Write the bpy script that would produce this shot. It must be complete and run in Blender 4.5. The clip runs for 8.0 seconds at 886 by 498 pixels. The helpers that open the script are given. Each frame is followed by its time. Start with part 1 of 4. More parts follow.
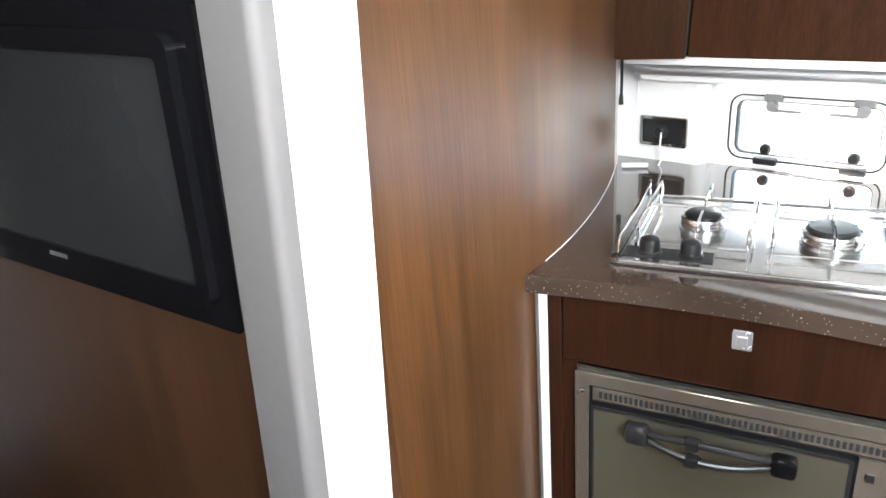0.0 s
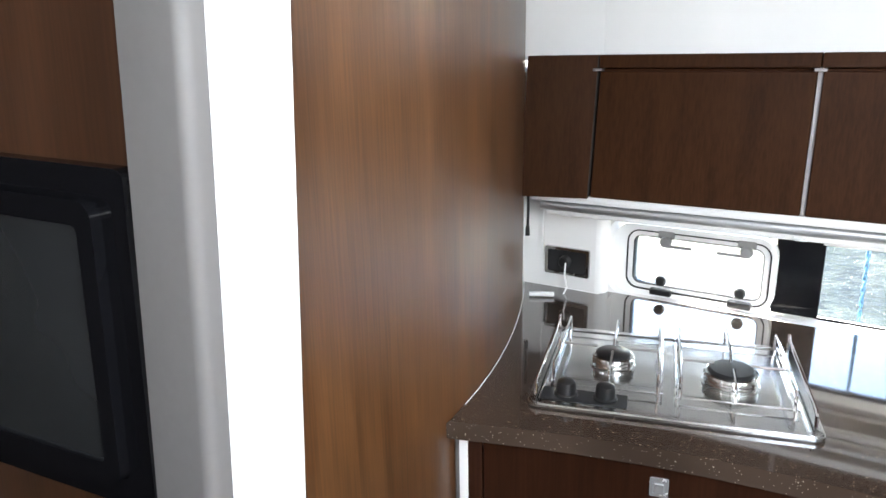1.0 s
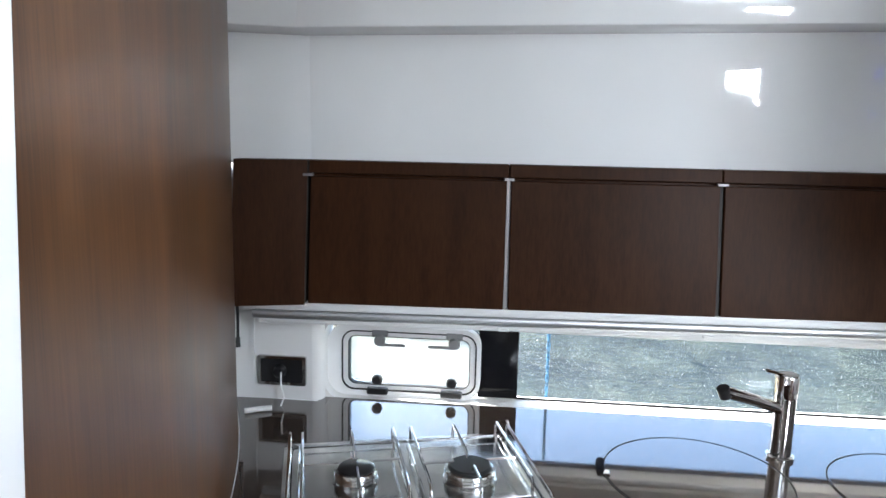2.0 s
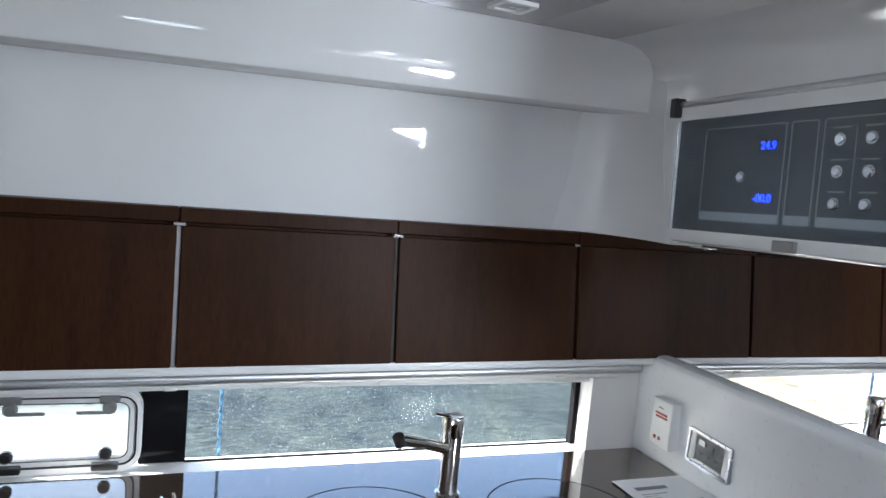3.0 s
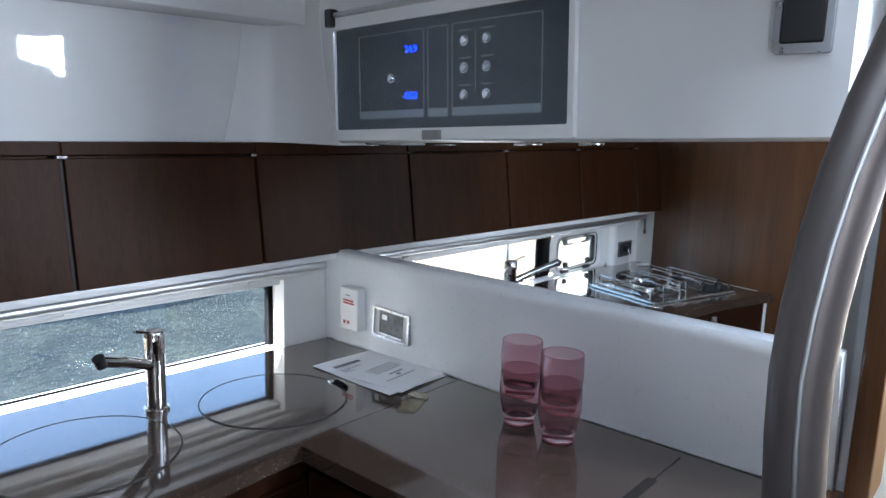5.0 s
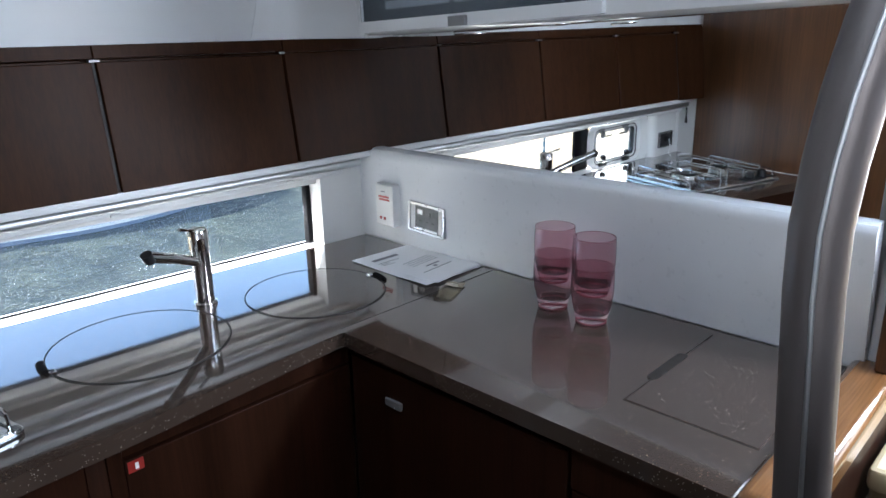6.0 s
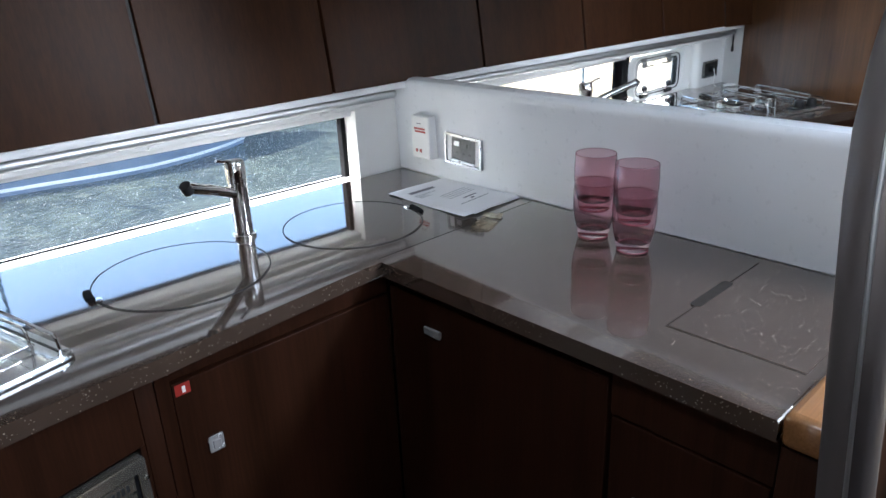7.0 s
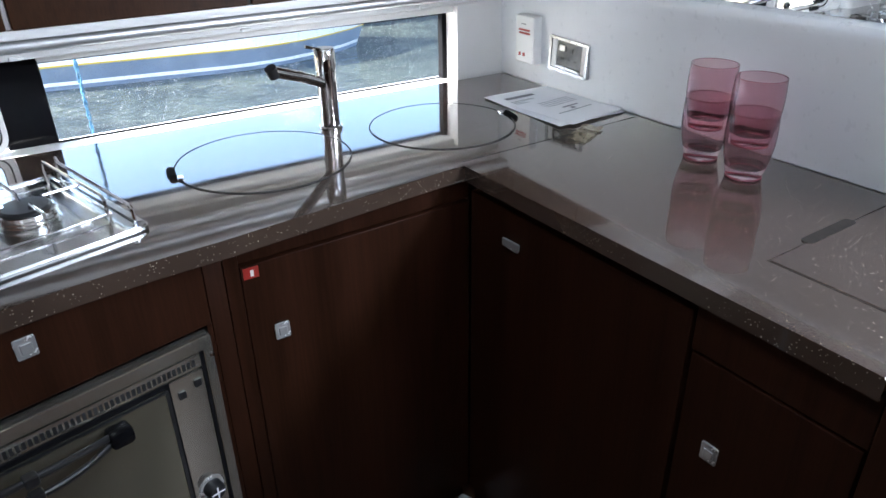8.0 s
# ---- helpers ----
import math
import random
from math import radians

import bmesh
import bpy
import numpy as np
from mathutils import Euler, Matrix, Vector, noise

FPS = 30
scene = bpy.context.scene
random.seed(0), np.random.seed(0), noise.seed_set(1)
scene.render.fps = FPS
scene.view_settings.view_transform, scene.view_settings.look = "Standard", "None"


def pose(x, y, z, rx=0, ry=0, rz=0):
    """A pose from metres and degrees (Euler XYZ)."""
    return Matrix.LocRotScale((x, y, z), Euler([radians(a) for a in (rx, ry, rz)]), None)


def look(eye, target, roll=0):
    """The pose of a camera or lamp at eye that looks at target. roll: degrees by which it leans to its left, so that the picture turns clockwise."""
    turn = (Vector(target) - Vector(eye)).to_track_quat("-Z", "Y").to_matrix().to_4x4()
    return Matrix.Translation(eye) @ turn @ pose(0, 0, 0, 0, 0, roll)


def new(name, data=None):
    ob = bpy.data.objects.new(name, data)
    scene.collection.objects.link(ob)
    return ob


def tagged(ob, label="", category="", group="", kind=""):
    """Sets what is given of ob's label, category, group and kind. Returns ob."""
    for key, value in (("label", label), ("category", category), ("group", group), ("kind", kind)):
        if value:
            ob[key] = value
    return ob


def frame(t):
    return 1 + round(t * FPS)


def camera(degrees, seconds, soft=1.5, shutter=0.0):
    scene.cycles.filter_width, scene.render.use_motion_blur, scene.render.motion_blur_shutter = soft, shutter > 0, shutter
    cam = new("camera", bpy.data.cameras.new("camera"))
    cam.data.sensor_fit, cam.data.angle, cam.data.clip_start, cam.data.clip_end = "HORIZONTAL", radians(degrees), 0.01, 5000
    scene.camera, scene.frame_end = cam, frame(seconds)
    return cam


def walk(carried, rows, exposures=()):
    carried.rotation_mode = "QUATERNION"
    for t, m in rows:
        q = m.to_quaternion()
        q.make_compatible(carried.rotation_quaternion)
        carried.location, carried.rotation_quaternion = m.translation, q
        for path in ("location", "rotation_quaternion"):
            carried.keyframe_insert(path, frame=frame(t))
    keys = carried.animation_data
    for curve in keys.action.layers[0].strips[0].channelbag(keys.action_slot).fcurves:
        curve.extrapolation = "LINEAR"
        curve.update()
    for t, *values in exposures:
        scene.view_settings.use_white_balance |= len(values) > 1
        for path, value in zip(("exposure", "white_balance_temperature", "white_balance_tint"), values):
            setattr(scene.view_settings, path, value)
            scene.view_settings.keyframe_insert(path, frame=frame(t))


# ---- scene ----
cam = camera(63.8, 8.0)
PATH = [
    (0, (-1.044, -1.56, 1.423), (-2.244, -0.157, 0.655), -4.7),
    (0.5, (-1.06, -1.553, 1.459), (-2.251, -0.059, 0.868), -2.3),
    (0.6, (-1.051, -1.546, 1.462), (-2.244, -0.047, 0.89), -2.6),
    (1, (-1.103, -1.561, 1.513), (-2.087, 0.091, 0.963), -1.1),
    (1.2, (-1.157, -1.573, 1.536), (-1.95, 0.194, 1.036), -1.5),
    (2.3, (-1.259, -1.508, 1.564), (-1.11, 0.468, 1.294), 2.8),
    (2.5, (-1.257, -1.488, 1.582), (-0.937, 0.472, 1.34), 3.4),
    (3, (-1.258, -1.472, 1.596), (-0.475, 0.357, 1.389), 5.3),
    (3.5, (-1.304, -1.482, 1.596), (-0.191, 0.171, 1.422), 3.8),
    (4, (-1.331, -1.497, 1.591), (0.031, -0.046, 1.398), 3.7),
    (4.2, (-1.332, -1.498, 1.591), (0.119, -0.137, 1.382), 3.8),
    (5.3, (-1.353, -1.575, 1.53), (0.133, -0.302, 1.117), 1.3),
    (5.5, (-1.347, -1.576, 1.53), (0.107, -0.293, 1.042), 0.5),
    (6, (-1.35, -1.591, 1.51), (0.029, -0.27, 0.916), -1.0),
    (6.5, (-1.356, -1.584, 1.496), (-0.025, -0.255, 0.816), -1.8),
    (7, (-1.35, -1.581, 1.477), (-0.08, -0.225, 0.736), -2.4),
    (7.5, (-1.314, -1.569, 1.456), (-0.17, -0.151, 0.631), -1.4),
    (8, (-1.279, -1.564, 1.42), (-0.297, -0.094, 0.485), -0.9),
]
walk(cam, [(t, look(eye, target, roll)) for t, eye, target, roll in PATH],
     exposures=[(0, 4.2, 6700, 10), (0.6, 3.9, 6700, 10), (1.2, 3.25, 6450, 10), (2.3, 2.5, 6150, 10), (4.2, 2.2, 5850, 10), (5.3, 2.22, 5700, 10), (6.5, 2.44, 5850, 10), (8, 2.7, 5950, 11)])

# ---- light ----
TO_SUN = Vector((-0.72, 0.30, 0.62)).normalized()
world = bpy.data.worlds.new("sky")
scene.world = world
world.use_nodes = True
wn = world.node_tree.nodes
sky = wn.new("ShaderNodeTexSky")
sky.sky_type, sky.sun_disc, sky.dust_density = "NISHITA", False, 2.2
sky.sun_elevation = math.asin(TO_SUN.z)
sky.sun_rotation = math.atan2(TO_SUN.x, TO_SUN.y)
world.node_tree.links.new(sky.outputs[0], wn["Background"].inputs[0])
wn["Background"].inputs[1].default_value = 0.15
sun = bpy.data.lights.new("sun", "SUN")
sun.energy, sun.angle, sun.color = 4.4, radians(0.5), (1.0, 0.95, 0.87)
sun_ob = new("sun", sun)
sun_ob.matrix_world = look(TO_SUN * 20, (0, 0, 0))


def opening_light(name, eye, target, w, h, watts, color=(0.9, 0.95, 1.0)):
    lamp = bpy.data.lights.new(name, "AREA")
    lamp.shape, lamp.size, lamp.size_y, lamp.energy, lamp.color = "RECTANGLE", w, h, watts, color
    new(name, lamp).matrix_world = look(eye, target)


opening_light("companionway_daylight", (1.06, -1.6, 1.45), (-1.3, -1.3, 1.45), 0.34, 0.9, 5.5)
# Added lamp for the bright patch mirrored in the liner
opening_light("liner_patch_lamp", (0.24, -2.495, 1.74), (0.24, 0.0, 1.74), 0.32, 0.2, 13.0)
opening_light("companionway_roof_daylight", (-0.1, -2.02, 1.96), (-0.1, -2.02, 0), 0.7, 0.8, 2.6, (0.84, 0.92, 1.0))
opening_light("hatch_daylight", (-1.22, -1.3, 1.955), (-1.22, -1.3, 0), 0.24, 0.46, 0.85, (0.8, 0.91, 1.0))
# Fill lamp added out of view to brighten the console wall
opening_light("saloon_fill_light", (-2.9, -3.34, 1.5), (-0.4, -1.0, 1.6), 0.8, 0.44, 5.2, (0.97, 0.98, 1.0))


# ---- materials ----
def material(name, color, rough=0.5, metal=0.0, coat=0.0):
    m = bpy.data.materials.new(name)
    m.use_nodes = True
    b = m.node_tree.nodes["Principled BSDF"]
    b.inputs["Base Color"].default_value = (*color, 1)
    b.inputs["Roughness"].default_value = rough
    b.inputs["Metallic"].default_value = metal
    b.inputs["Coat Weight"].default_value = coat
    b.inputs["Coat Roughness"].default_value = 0.04
    return m


def nodes_of(m):
    t = m.node_tree
    return t, t.nodes, t.links, t.nodes["Principled BSDF"]


def mapped(m, scale, kind="Object"):
    t, n, l, b = nodes_of(m)
    tc, mp = n.new("ShaderNodeTexCoord"), n.new("ShaderNodeMapping")
    mp.inputs["Scale"].default_value = scale
    l.new(tc.outputs[kind], mp.inputs[0])
    return mp.outputs[0]


def noise_node(m, vec, scale, detail=4.0, rough=0.55):
    t, n, l, b = nodes_of(m)
    k = n.new("ShaderNodeTexNoise")
    k.inputs["Scale"].default_value, k.inputs["Detail"].default_value, k.inputs["Roughness"].default_value = scale, detail, rough
    l.new(vec, k.inputs["Vector"])
    return k.outputs["Fac"]


def ramp(m, fac, stops):
    t, n, l, b = nodes_of(m)
    r = n.new("ShaderNodeValToRGB")
    e = r.color_ramp.elements
    while len(e) < len(stops):
        e.new(0.5)
    for el, (p, c) in zip(e, stops):
        el.position, el.color = p, (*c, 1)
    l.new(fac, r.inputs[0])
    return r.outputs[0]


def mix(m, fac, a, b_, how="MIX"):
    t, n, l, b = nodes_of(m)
    x = n.new("ShaderNodeMix")
    x.data_type, x.blend_type = "RGBA", how
    if isinstance(fac, (int, float)):
        x.inputs[0].default_value = fac
    else:
        l.new(fac, x.inputs[0])
    for s, v in ((6, a), (7, b_)):
        if isinstance(v, tuple):
            x.inputs[s].default_value = (*v, 1)
        else:
            l.new(v, x.inputs[s])
    return x.outputs[2]


def bump(m, fac, strength, dist=0.001):
    t, n, l, b = nodes_of(m)
    k = n.new("ShaderNodeBump")
    k.inputs["Strength"].default_value, k.inputs["Distance"].default_value = strength, dist
    l.new(fac, k.inputs["Height"])
    l.new(k.outputs[0], b.inputs["Normal"])


def rough_vary(m, fac, lo, hi):
    t, n, l, b = nodes_of(m)
    k = n.new("ShaderNodeMapRange")
    k.inputs["To Min"].default_value, k.inputs["To Max"].default_value = lo, hi
    l.new(fac, k.inputs[0])
    l.new(k.outputs[0], b.inputs["Roughness"])


def walnut(name, dark, light, rough=(0.22, 0.36), coat=0.15, along="z", spec=0.5):
    """Varnished veneer: long streaks, fine pores and slow tone changes."""
    m = material(name, light, 0.3, 0, coat)
    t, n, l, b = nodes_of(m)
    b.inputs["Specular IOR Level"].default_value = spec
    s = {"z": (14, 14, 0.7), "x": (0.7, 14, 14)}[along]
    f = {"z": (160, 160, 5), "x": (5, 160, 160)}[along]
    streak = noise_node(m, mapped(m, s), 1.6, 5, 0.6)
    pore = noise_node(m, mapped(m, f), 1.5, 3, 0.6)
    slow = noise_node(m, mapped(m, (1, 1, 1)), 2.2, 2)
    mid = tuple((p + q) / 2 for p, q in zip(dark, light))
    c = ramp(m, streak, [(0.3, dark), (0.5, mid), (0.72, light)])
    c = mix(m, 0.29, c, ramp(m, pore, [(0.35, tuple(v * 0.6 for v in dark)), (0.65, light)]), "MIX")
    c = mix(m, 0.35, c, ramp(m, slow, [(0.3, (0.65, 0.62, 0.6)), (0.7, (1.2, 1.15, 1.1))]), "MULTIPLY")
    l.new(c, b.inputs["Base Color"])
    rough_vary(m, streak, *rough)
    bump(m, pore, 0.06, 0.0005)
    return m


def painted(name, color, rough, coat=0.0, tone=0.06, scale=3.0):
    """A coated surface with faint tone changes and smudged gloss."""
    m = material(name, color, rough, 0, coat)
    t, n, l, b = nodes_of(m)
    v = mapped(m, (1, 1, 1))
    slow, fine = noise_node(m, v, scale, 3), noise_node(m, v, 60, 4)
    c = ramp(m, slow, [(0.3, tuple(x * (1 - tone) for x in color)), (0.7, tuple(min(1, x * (1 + tone)) for x in color))])
    l.new(c, b.inputs["Base Color"])
    rough_vary(m, fine, rough * 0.8, rough * 1.3)
    return m


def steel_like(name, color, rough, stretch=(4, 4, 80), metal=1.0):
    m = material(name, color, rough, metal)
    t, n, l, b = nodes_of(m)
    g = noise_node(m, mapped(m, stretch), 3, 4)
    rough_vary(m, g, rough * 0.7, rough * 1.4)
    return m


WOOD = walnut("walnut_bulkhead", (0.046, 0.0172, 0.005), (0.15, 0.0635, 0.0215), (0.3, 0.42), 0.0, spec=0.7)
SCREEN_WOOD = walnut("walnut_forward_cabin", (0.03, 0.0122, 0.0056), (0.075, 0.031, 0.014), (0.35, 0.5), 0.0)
CAB_WOOD = walnut("walnut_cabinet", (0.0245, 0.0092, 0.004), (0.05, 0.0198, 0.0085), (0.34, 0.48), 0.0, spec=0.07)
# Base-unit walnut, darker than the cupboards' to carry the shade below the worktop
BASE_WOOD_SHADED = walnut("walnut_base_shaded", (0.0155, 0.0056, 0.0027), (0.034, 0.012, 0.006), (0.34, 0.48), 0.0, spec=0.13)
TRIM_WOOD = walnut("varnished_trim", (0.15, 0.063, 0.02), (0.28, 0.132, 0.05), (0.15, 0.25), 0.5, "x")
TEAK = walnut("teak_floor", (0.06, 0.03, 0.016), (0.12, 0.062, 0.032), (0.35, 0.5), 0.0, "x")
GEL = painted("gelcoat", (0.74, 0.75, 0.75), 0.022, 0.3, 0.025)
GEL_SOFT = painted("gelcoat_matt", (0.74, 0.75, 0.75), 0.3, 0.0, 0.025)
LINER = painted("liner_vinyl", (0.76, 0.755, 0.74), 0.42, 0, 0.04)
CEIL = painted("headliner", (0.74, 0.73, 0.72), 0.16, 0.3, 0.03)
SPLASH = painted("splash_laminate", (0.8, 0.82, 0.84), 0.28, 0.1, 0.03)
WHITE_PL = painted("white_plastic", (0.8, 0.8, 0.79), 0.35)
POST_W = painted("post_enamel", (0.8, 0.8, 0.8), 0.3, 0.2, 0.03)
# The white post's side facing away carries its shade in this grey
POST_SHADED = painted("post_shaded_grey", (0.15, 0.143, 0.14), 0.62, 0.0, 0.05)
BLACK = painted("black_plastic", (0.014, 0.014, 0.015), 0.3, 0.1, 0.1)
MATT_BLACK = painted("matt_black", (0.006, 0.006, 0.007), 0.8)
MATT_BLACK.node_tree.nodes["Principled BSDF"].inputs["Specular IOR Level"].default_value = 0.08
RUBBER = painted("black_rubber", (0.012, 0.012, 0.012), 0.6)
GREYPL = painted("grey_plastic", (0.22, 0.22, 0.22), 0.4)
RAIL_ALU = steel_like("rail_aluminium", (0.6, 0.61, 0.62), 0.42, (80, 4, 4))
STRIP = steel_like("strip_metal", (0.3, 0.28, 0.28), 0.5)
STEEL = steel_like("brushed_steel", (0.66, 0.66, 0.65), 0.16, (70, 5, 5))
OVEN_STEEL = steel_like("oven_steel", (0.43, 0.395, 0.34), 0.12, (70, 5, 5), 0.86)
OVEN_DOOR = steel_like("oven_door_glass", (0.19, 0.175, 0.13), 0.07, (5, 5, 5), 0.7)
LATCH_MET = steel_like("latch_chrome", (0.72, 0.72, 0.72), 0.24, (20, 20, 20), 0.7)
CHROME = material("chrome", (0.82, 0.82, 0.83), 0.05, 1.0)
DARK_CHROME = material("dark_chrome", (0.35, 0.34, 0.33), 0.12, 1.0)
POLE_MET = steel_like("anodised_pole", (0.18, 0.157, 0.15), 0.44, (30, 30, 2), 0.8)
MIRROR = material("mirror_silver", (0.9, 0.91, 0.91), 0.015, 1.0)
PAPER = painted("paper", (0.82, 0.82, 0.83), 0.65, 0, 0.02)
NOTCH = painted("notch_brown", (0.02, 0.016, 0.013), 0.6)
INK = material("ink_grey", (0.2, 0.2, 0.22), 0.6)
INK_RED = material("ink_red", (0.42, 0.09, 0.08), 0.6)
STICKER = painted("red_sticker", (0.32, 0.025, 0.018), 0.4)
CREAM = painted("cream_step", (0.62, 0.5, 0.3), 0.4, 0.1, 0.08)
TV_GLOSS = painted("piano_black", (0.005, 0.005, 0.006), 0.1, 0.0, 0.1)
TV_GLOSS.node_tree.nodes["Principled BSDF"].inputs["Specular IOR Level"].default_value = 0.14
TV_SCREEN = painted("tv_screen", (0.021, 0.022, 0.023), 0.12, 0.0, 0.2)
TV_SCREEN.node_tree.nodes["Principled BSDF"].inputs["Specular IOR Level"].default_value = 0.4
PANEL_BG = painted("panel_face", (0.056, 0.066, 0.076), 0.3, 0.2, 0.1)
PANEL_STRIP = material("panel_caption", (0.3, 0.33, 0.36), 0.4)
PANEL_LINE = material("panel_line", (0.22, 0.235, 0.25), 0.4)
SOCKET_GREY = painted("socket_grey", (0.04, 0.046, 0.046), 0.3, 0.0, 0.5, 60)
# Chrome darkened in its colour, for a backlit faucet mirroring a dark room
FAUCET_CHROME = material("faucet_chrome", (0.5, 0.49, 0.48), 0.07, 1.0)
OUTLET_MET = steel_like("outlet_satin", (0.42, 0.43, 0.45), 0.28, (20, 20, 20), 0.85)
FOIL = material("foil_film", (0.75, 0.68, 0.55), 0.12, 0.8)
ROPE = painted("rope_blue", (0.05, 0.15, 0.26), 0.7, 0, 0.7, 120)
HULL_BLUE = painted("hull_blue", (0.17, 0.22, 0.3), 0.35, 0.1, 0.12, 5)
HULL_SLATE = painted("hull_slate", (0.05, 0.06, 0.075), 0.35, 0.1, 0.12, 5)
HULL_WHITE = painted("hull_white", (0.75, 0.76, 0.76), 0.25, 0.3)
HULL_YELLOW = painted("hull_yellow", (0.6, 0.42, 0.05), 0.4)


def countertop():
    m = material("brown_solid_surface", (0.1, 0.08, 0.07), 0.1, 0, 1.0)
    t, n, l, b = nodes_of(m)
    b.inputs["Specular IOR Level"].default_value = 0.45
    v = mapped(m, (1, 1, 1))
    slow = noise_node(m, v, 6, 3)
    c = ramp(m, slow, [(0.3, (0.048, 0.032, 0.024)), (0.7, (0.066, 0.045, 0.034))])
    # stretched and broken flecks
    warp = n.new("ShaderNodeVectorMath")
    warp.operation = "MULTIPLY_ADD"
    jig = n.new("ShaderNodeTexNoise")
    jig.inputs["Scale"].default_value = 260
    l.new(v, jig.inputs["Vector"])
    l.new(jig.outputs["Color"], warp.inputs[0])
    warp.inputs[1].default_value = (0.0012, 0.0012, 0.0012)
    l.new(v, warp.inputs[2])
    for scale, size, tone, amount in ((300, 0.3, (0.23, 0.19, 0.15), 0.89), (170, 0.22, (0.3, 0.26, 0.21), 0.958), (420, 0.35, (0.05, 0.038, 0.03), 0.85)):
        k = n.new("ShaderNodeTexVoronoi")
        k.inputs["Scale"].default_value = scale
        l.new(warp.outputs[0], k.inputs["Vector"])
        dot = n.new("ShaderNodeMath")
        dot.operation = "LESS_THAN"
        l.new(k.outputs["Distance"], dot.inputs[0])
        dot.inputs[1].default_value = size
        sep = n.new("ShaderNodeSeparateColor")
        l.new(k.outputs["Color"], sep.inputs[0])
        pick = n.new("ShaderNodeMath")
        pick.operation = "GREATER_THAN"
        l.new(sep.outputs[0], pick.inputs[0])
        pick.inputs[1].default_value = amount
        both = n.new("ShaderNodeMath")
        both.operation = "MULTIPLY"
        l.new(dot.outputs[0], both.inputs[0])
        l.new(pick.outputs[0], both.inputs[1])
        c = mix(m, both.outputs[0], c, tone)
    l.new(c, b.inputs["Base Color"])
    rough_vary(m, noise_node(m, v, 14, 5), 0.04, 0.11)
    return m


COUNTER = countertop()


def glass_material(name, color, rough=0.0, ior=1.45):
    m = material(name, color, rough)
    b = m.node_tree.nodes["Principled BSDF"]
    b.inputs["Transmission Weight"].default_value = 1.0
    b.inputs["IOR"].default_value = ior
    return m


PANE = glass_material("window_glass", (0.95, 0.98, 0.97), 0.0, 1.12)


def spotted(m):
    """Dried spray on the outside of a pane: small pale spots of several sizes."""
    t, n, l, b = nodes_of(m)
    v = mapped(m, (1, 1, 1))
    total = None
    for scale, size, keep in ((95, 0.12, 0.74), (230, 0.2, 0.6)):
        k = n.new("ShaderNodeTexVoronoi")
        k.inputs["Scale"].default_value = scale
        l.new(v, k.inputs["Vector"])
        sep = n.new("ShaderNodeSeparateColor")
        l.new(k.outputs["Color"], sep.inputs[0])
        near, pick, both = (n.new("ShaderNodeMath") for _ in range(3))
        near.operation, pick.operation, both.operation = "LESS_THAN", "GREATER_THAN", "MULTIPLY"
        l.new(k.outputs["Distance"], near.inputs[0])
        near.inputs[1].default_value = size
        l.new(sep.outputs[0], pick.inputs[0])
        pick.inputs[1].default_value = keep
        l.new(near.outputs[0], both.inputs[0])
        l.new(pick.outputs[0], both.inputs[1])
        if total is None:
            total = both.outputs[0]
        else:
            top = n.new("ShaderNodeMath")
            top.operation = "MAXIMUM"
            l.new(total, top.inputs[0])
            l.new(both.outputs[0], top.inputs[1])
            total = top.outputs[0]
    half = n.new("ShaderNodeMath")
    half.operation = "MULTIPLY"
    l.new(total, half.inputs[0])
    half.inputs[1].default_value = 0.34
    white, mx = n.new("ShaderNodeBsdfTranslucent"), n.new("ShaderNodeMixShader")
    white.inputs[0].default_value = (0.8, 0.85, 0.88, 1)
    l.new(half.outputs[0], mx.inputs[0])
    l.new(b.outputs[0], mx.inputs[1])
    l.new(white.outputs[0], mx.inputs[2])
    l.new(mx.outputs[0], n["Material Output"].inputs[0])


spotted(PANE)
FROST = glass_material("port_acrylic", (0.93, 0.97, 0.95), 0.1, 1.12)


def hazed(m, amount):
    """Acrylic with translucent white mixed in, imitating the sunlit pane's blown-out glare."""
    t, n, l, b = nodes_of(m)
    white, mx = n.new("ShaderNodeBsdfTranslucent"), n.new("ShaderNodeMixShader")
    white.inputs[0].default_value = (0.88, 0.93, 0.92, 1)
    mx.inputs[0].default_value = amount
    l.new(b.outputs[0], mx.inputs[1])
    l.new(white.outputs[0], mx.inputs[2])
    l.new(mx.outputs[0], n["Material Output"].inputs[0])


hazed(FROST, 0.13)
PINK = glass_material("pink_glass", (0.81, 0.62, 0.66), 0.015, 1.3)
DARK_ROSE = painted("dark_rose_glass", (0.2, 0.05, 0.07), 0.12)
PANEL_GLASS = glass_material("smoked_cover", (0.8, 0.83, 0.86), 0.02, 1.3)


def glowing(name, color, strength):
    m = material(name, color, 0.4)
    b = m.node_tree.nodes["Principled BSDF"]
    b.inputs["Emission Color"].default_value = (*color, 1)
    b.inputs["Emission Strength"].default_value = strength
    return m


BLUE_LED = glowing("blue_digits", (0.012, 0.03, 1.0), 1.6)


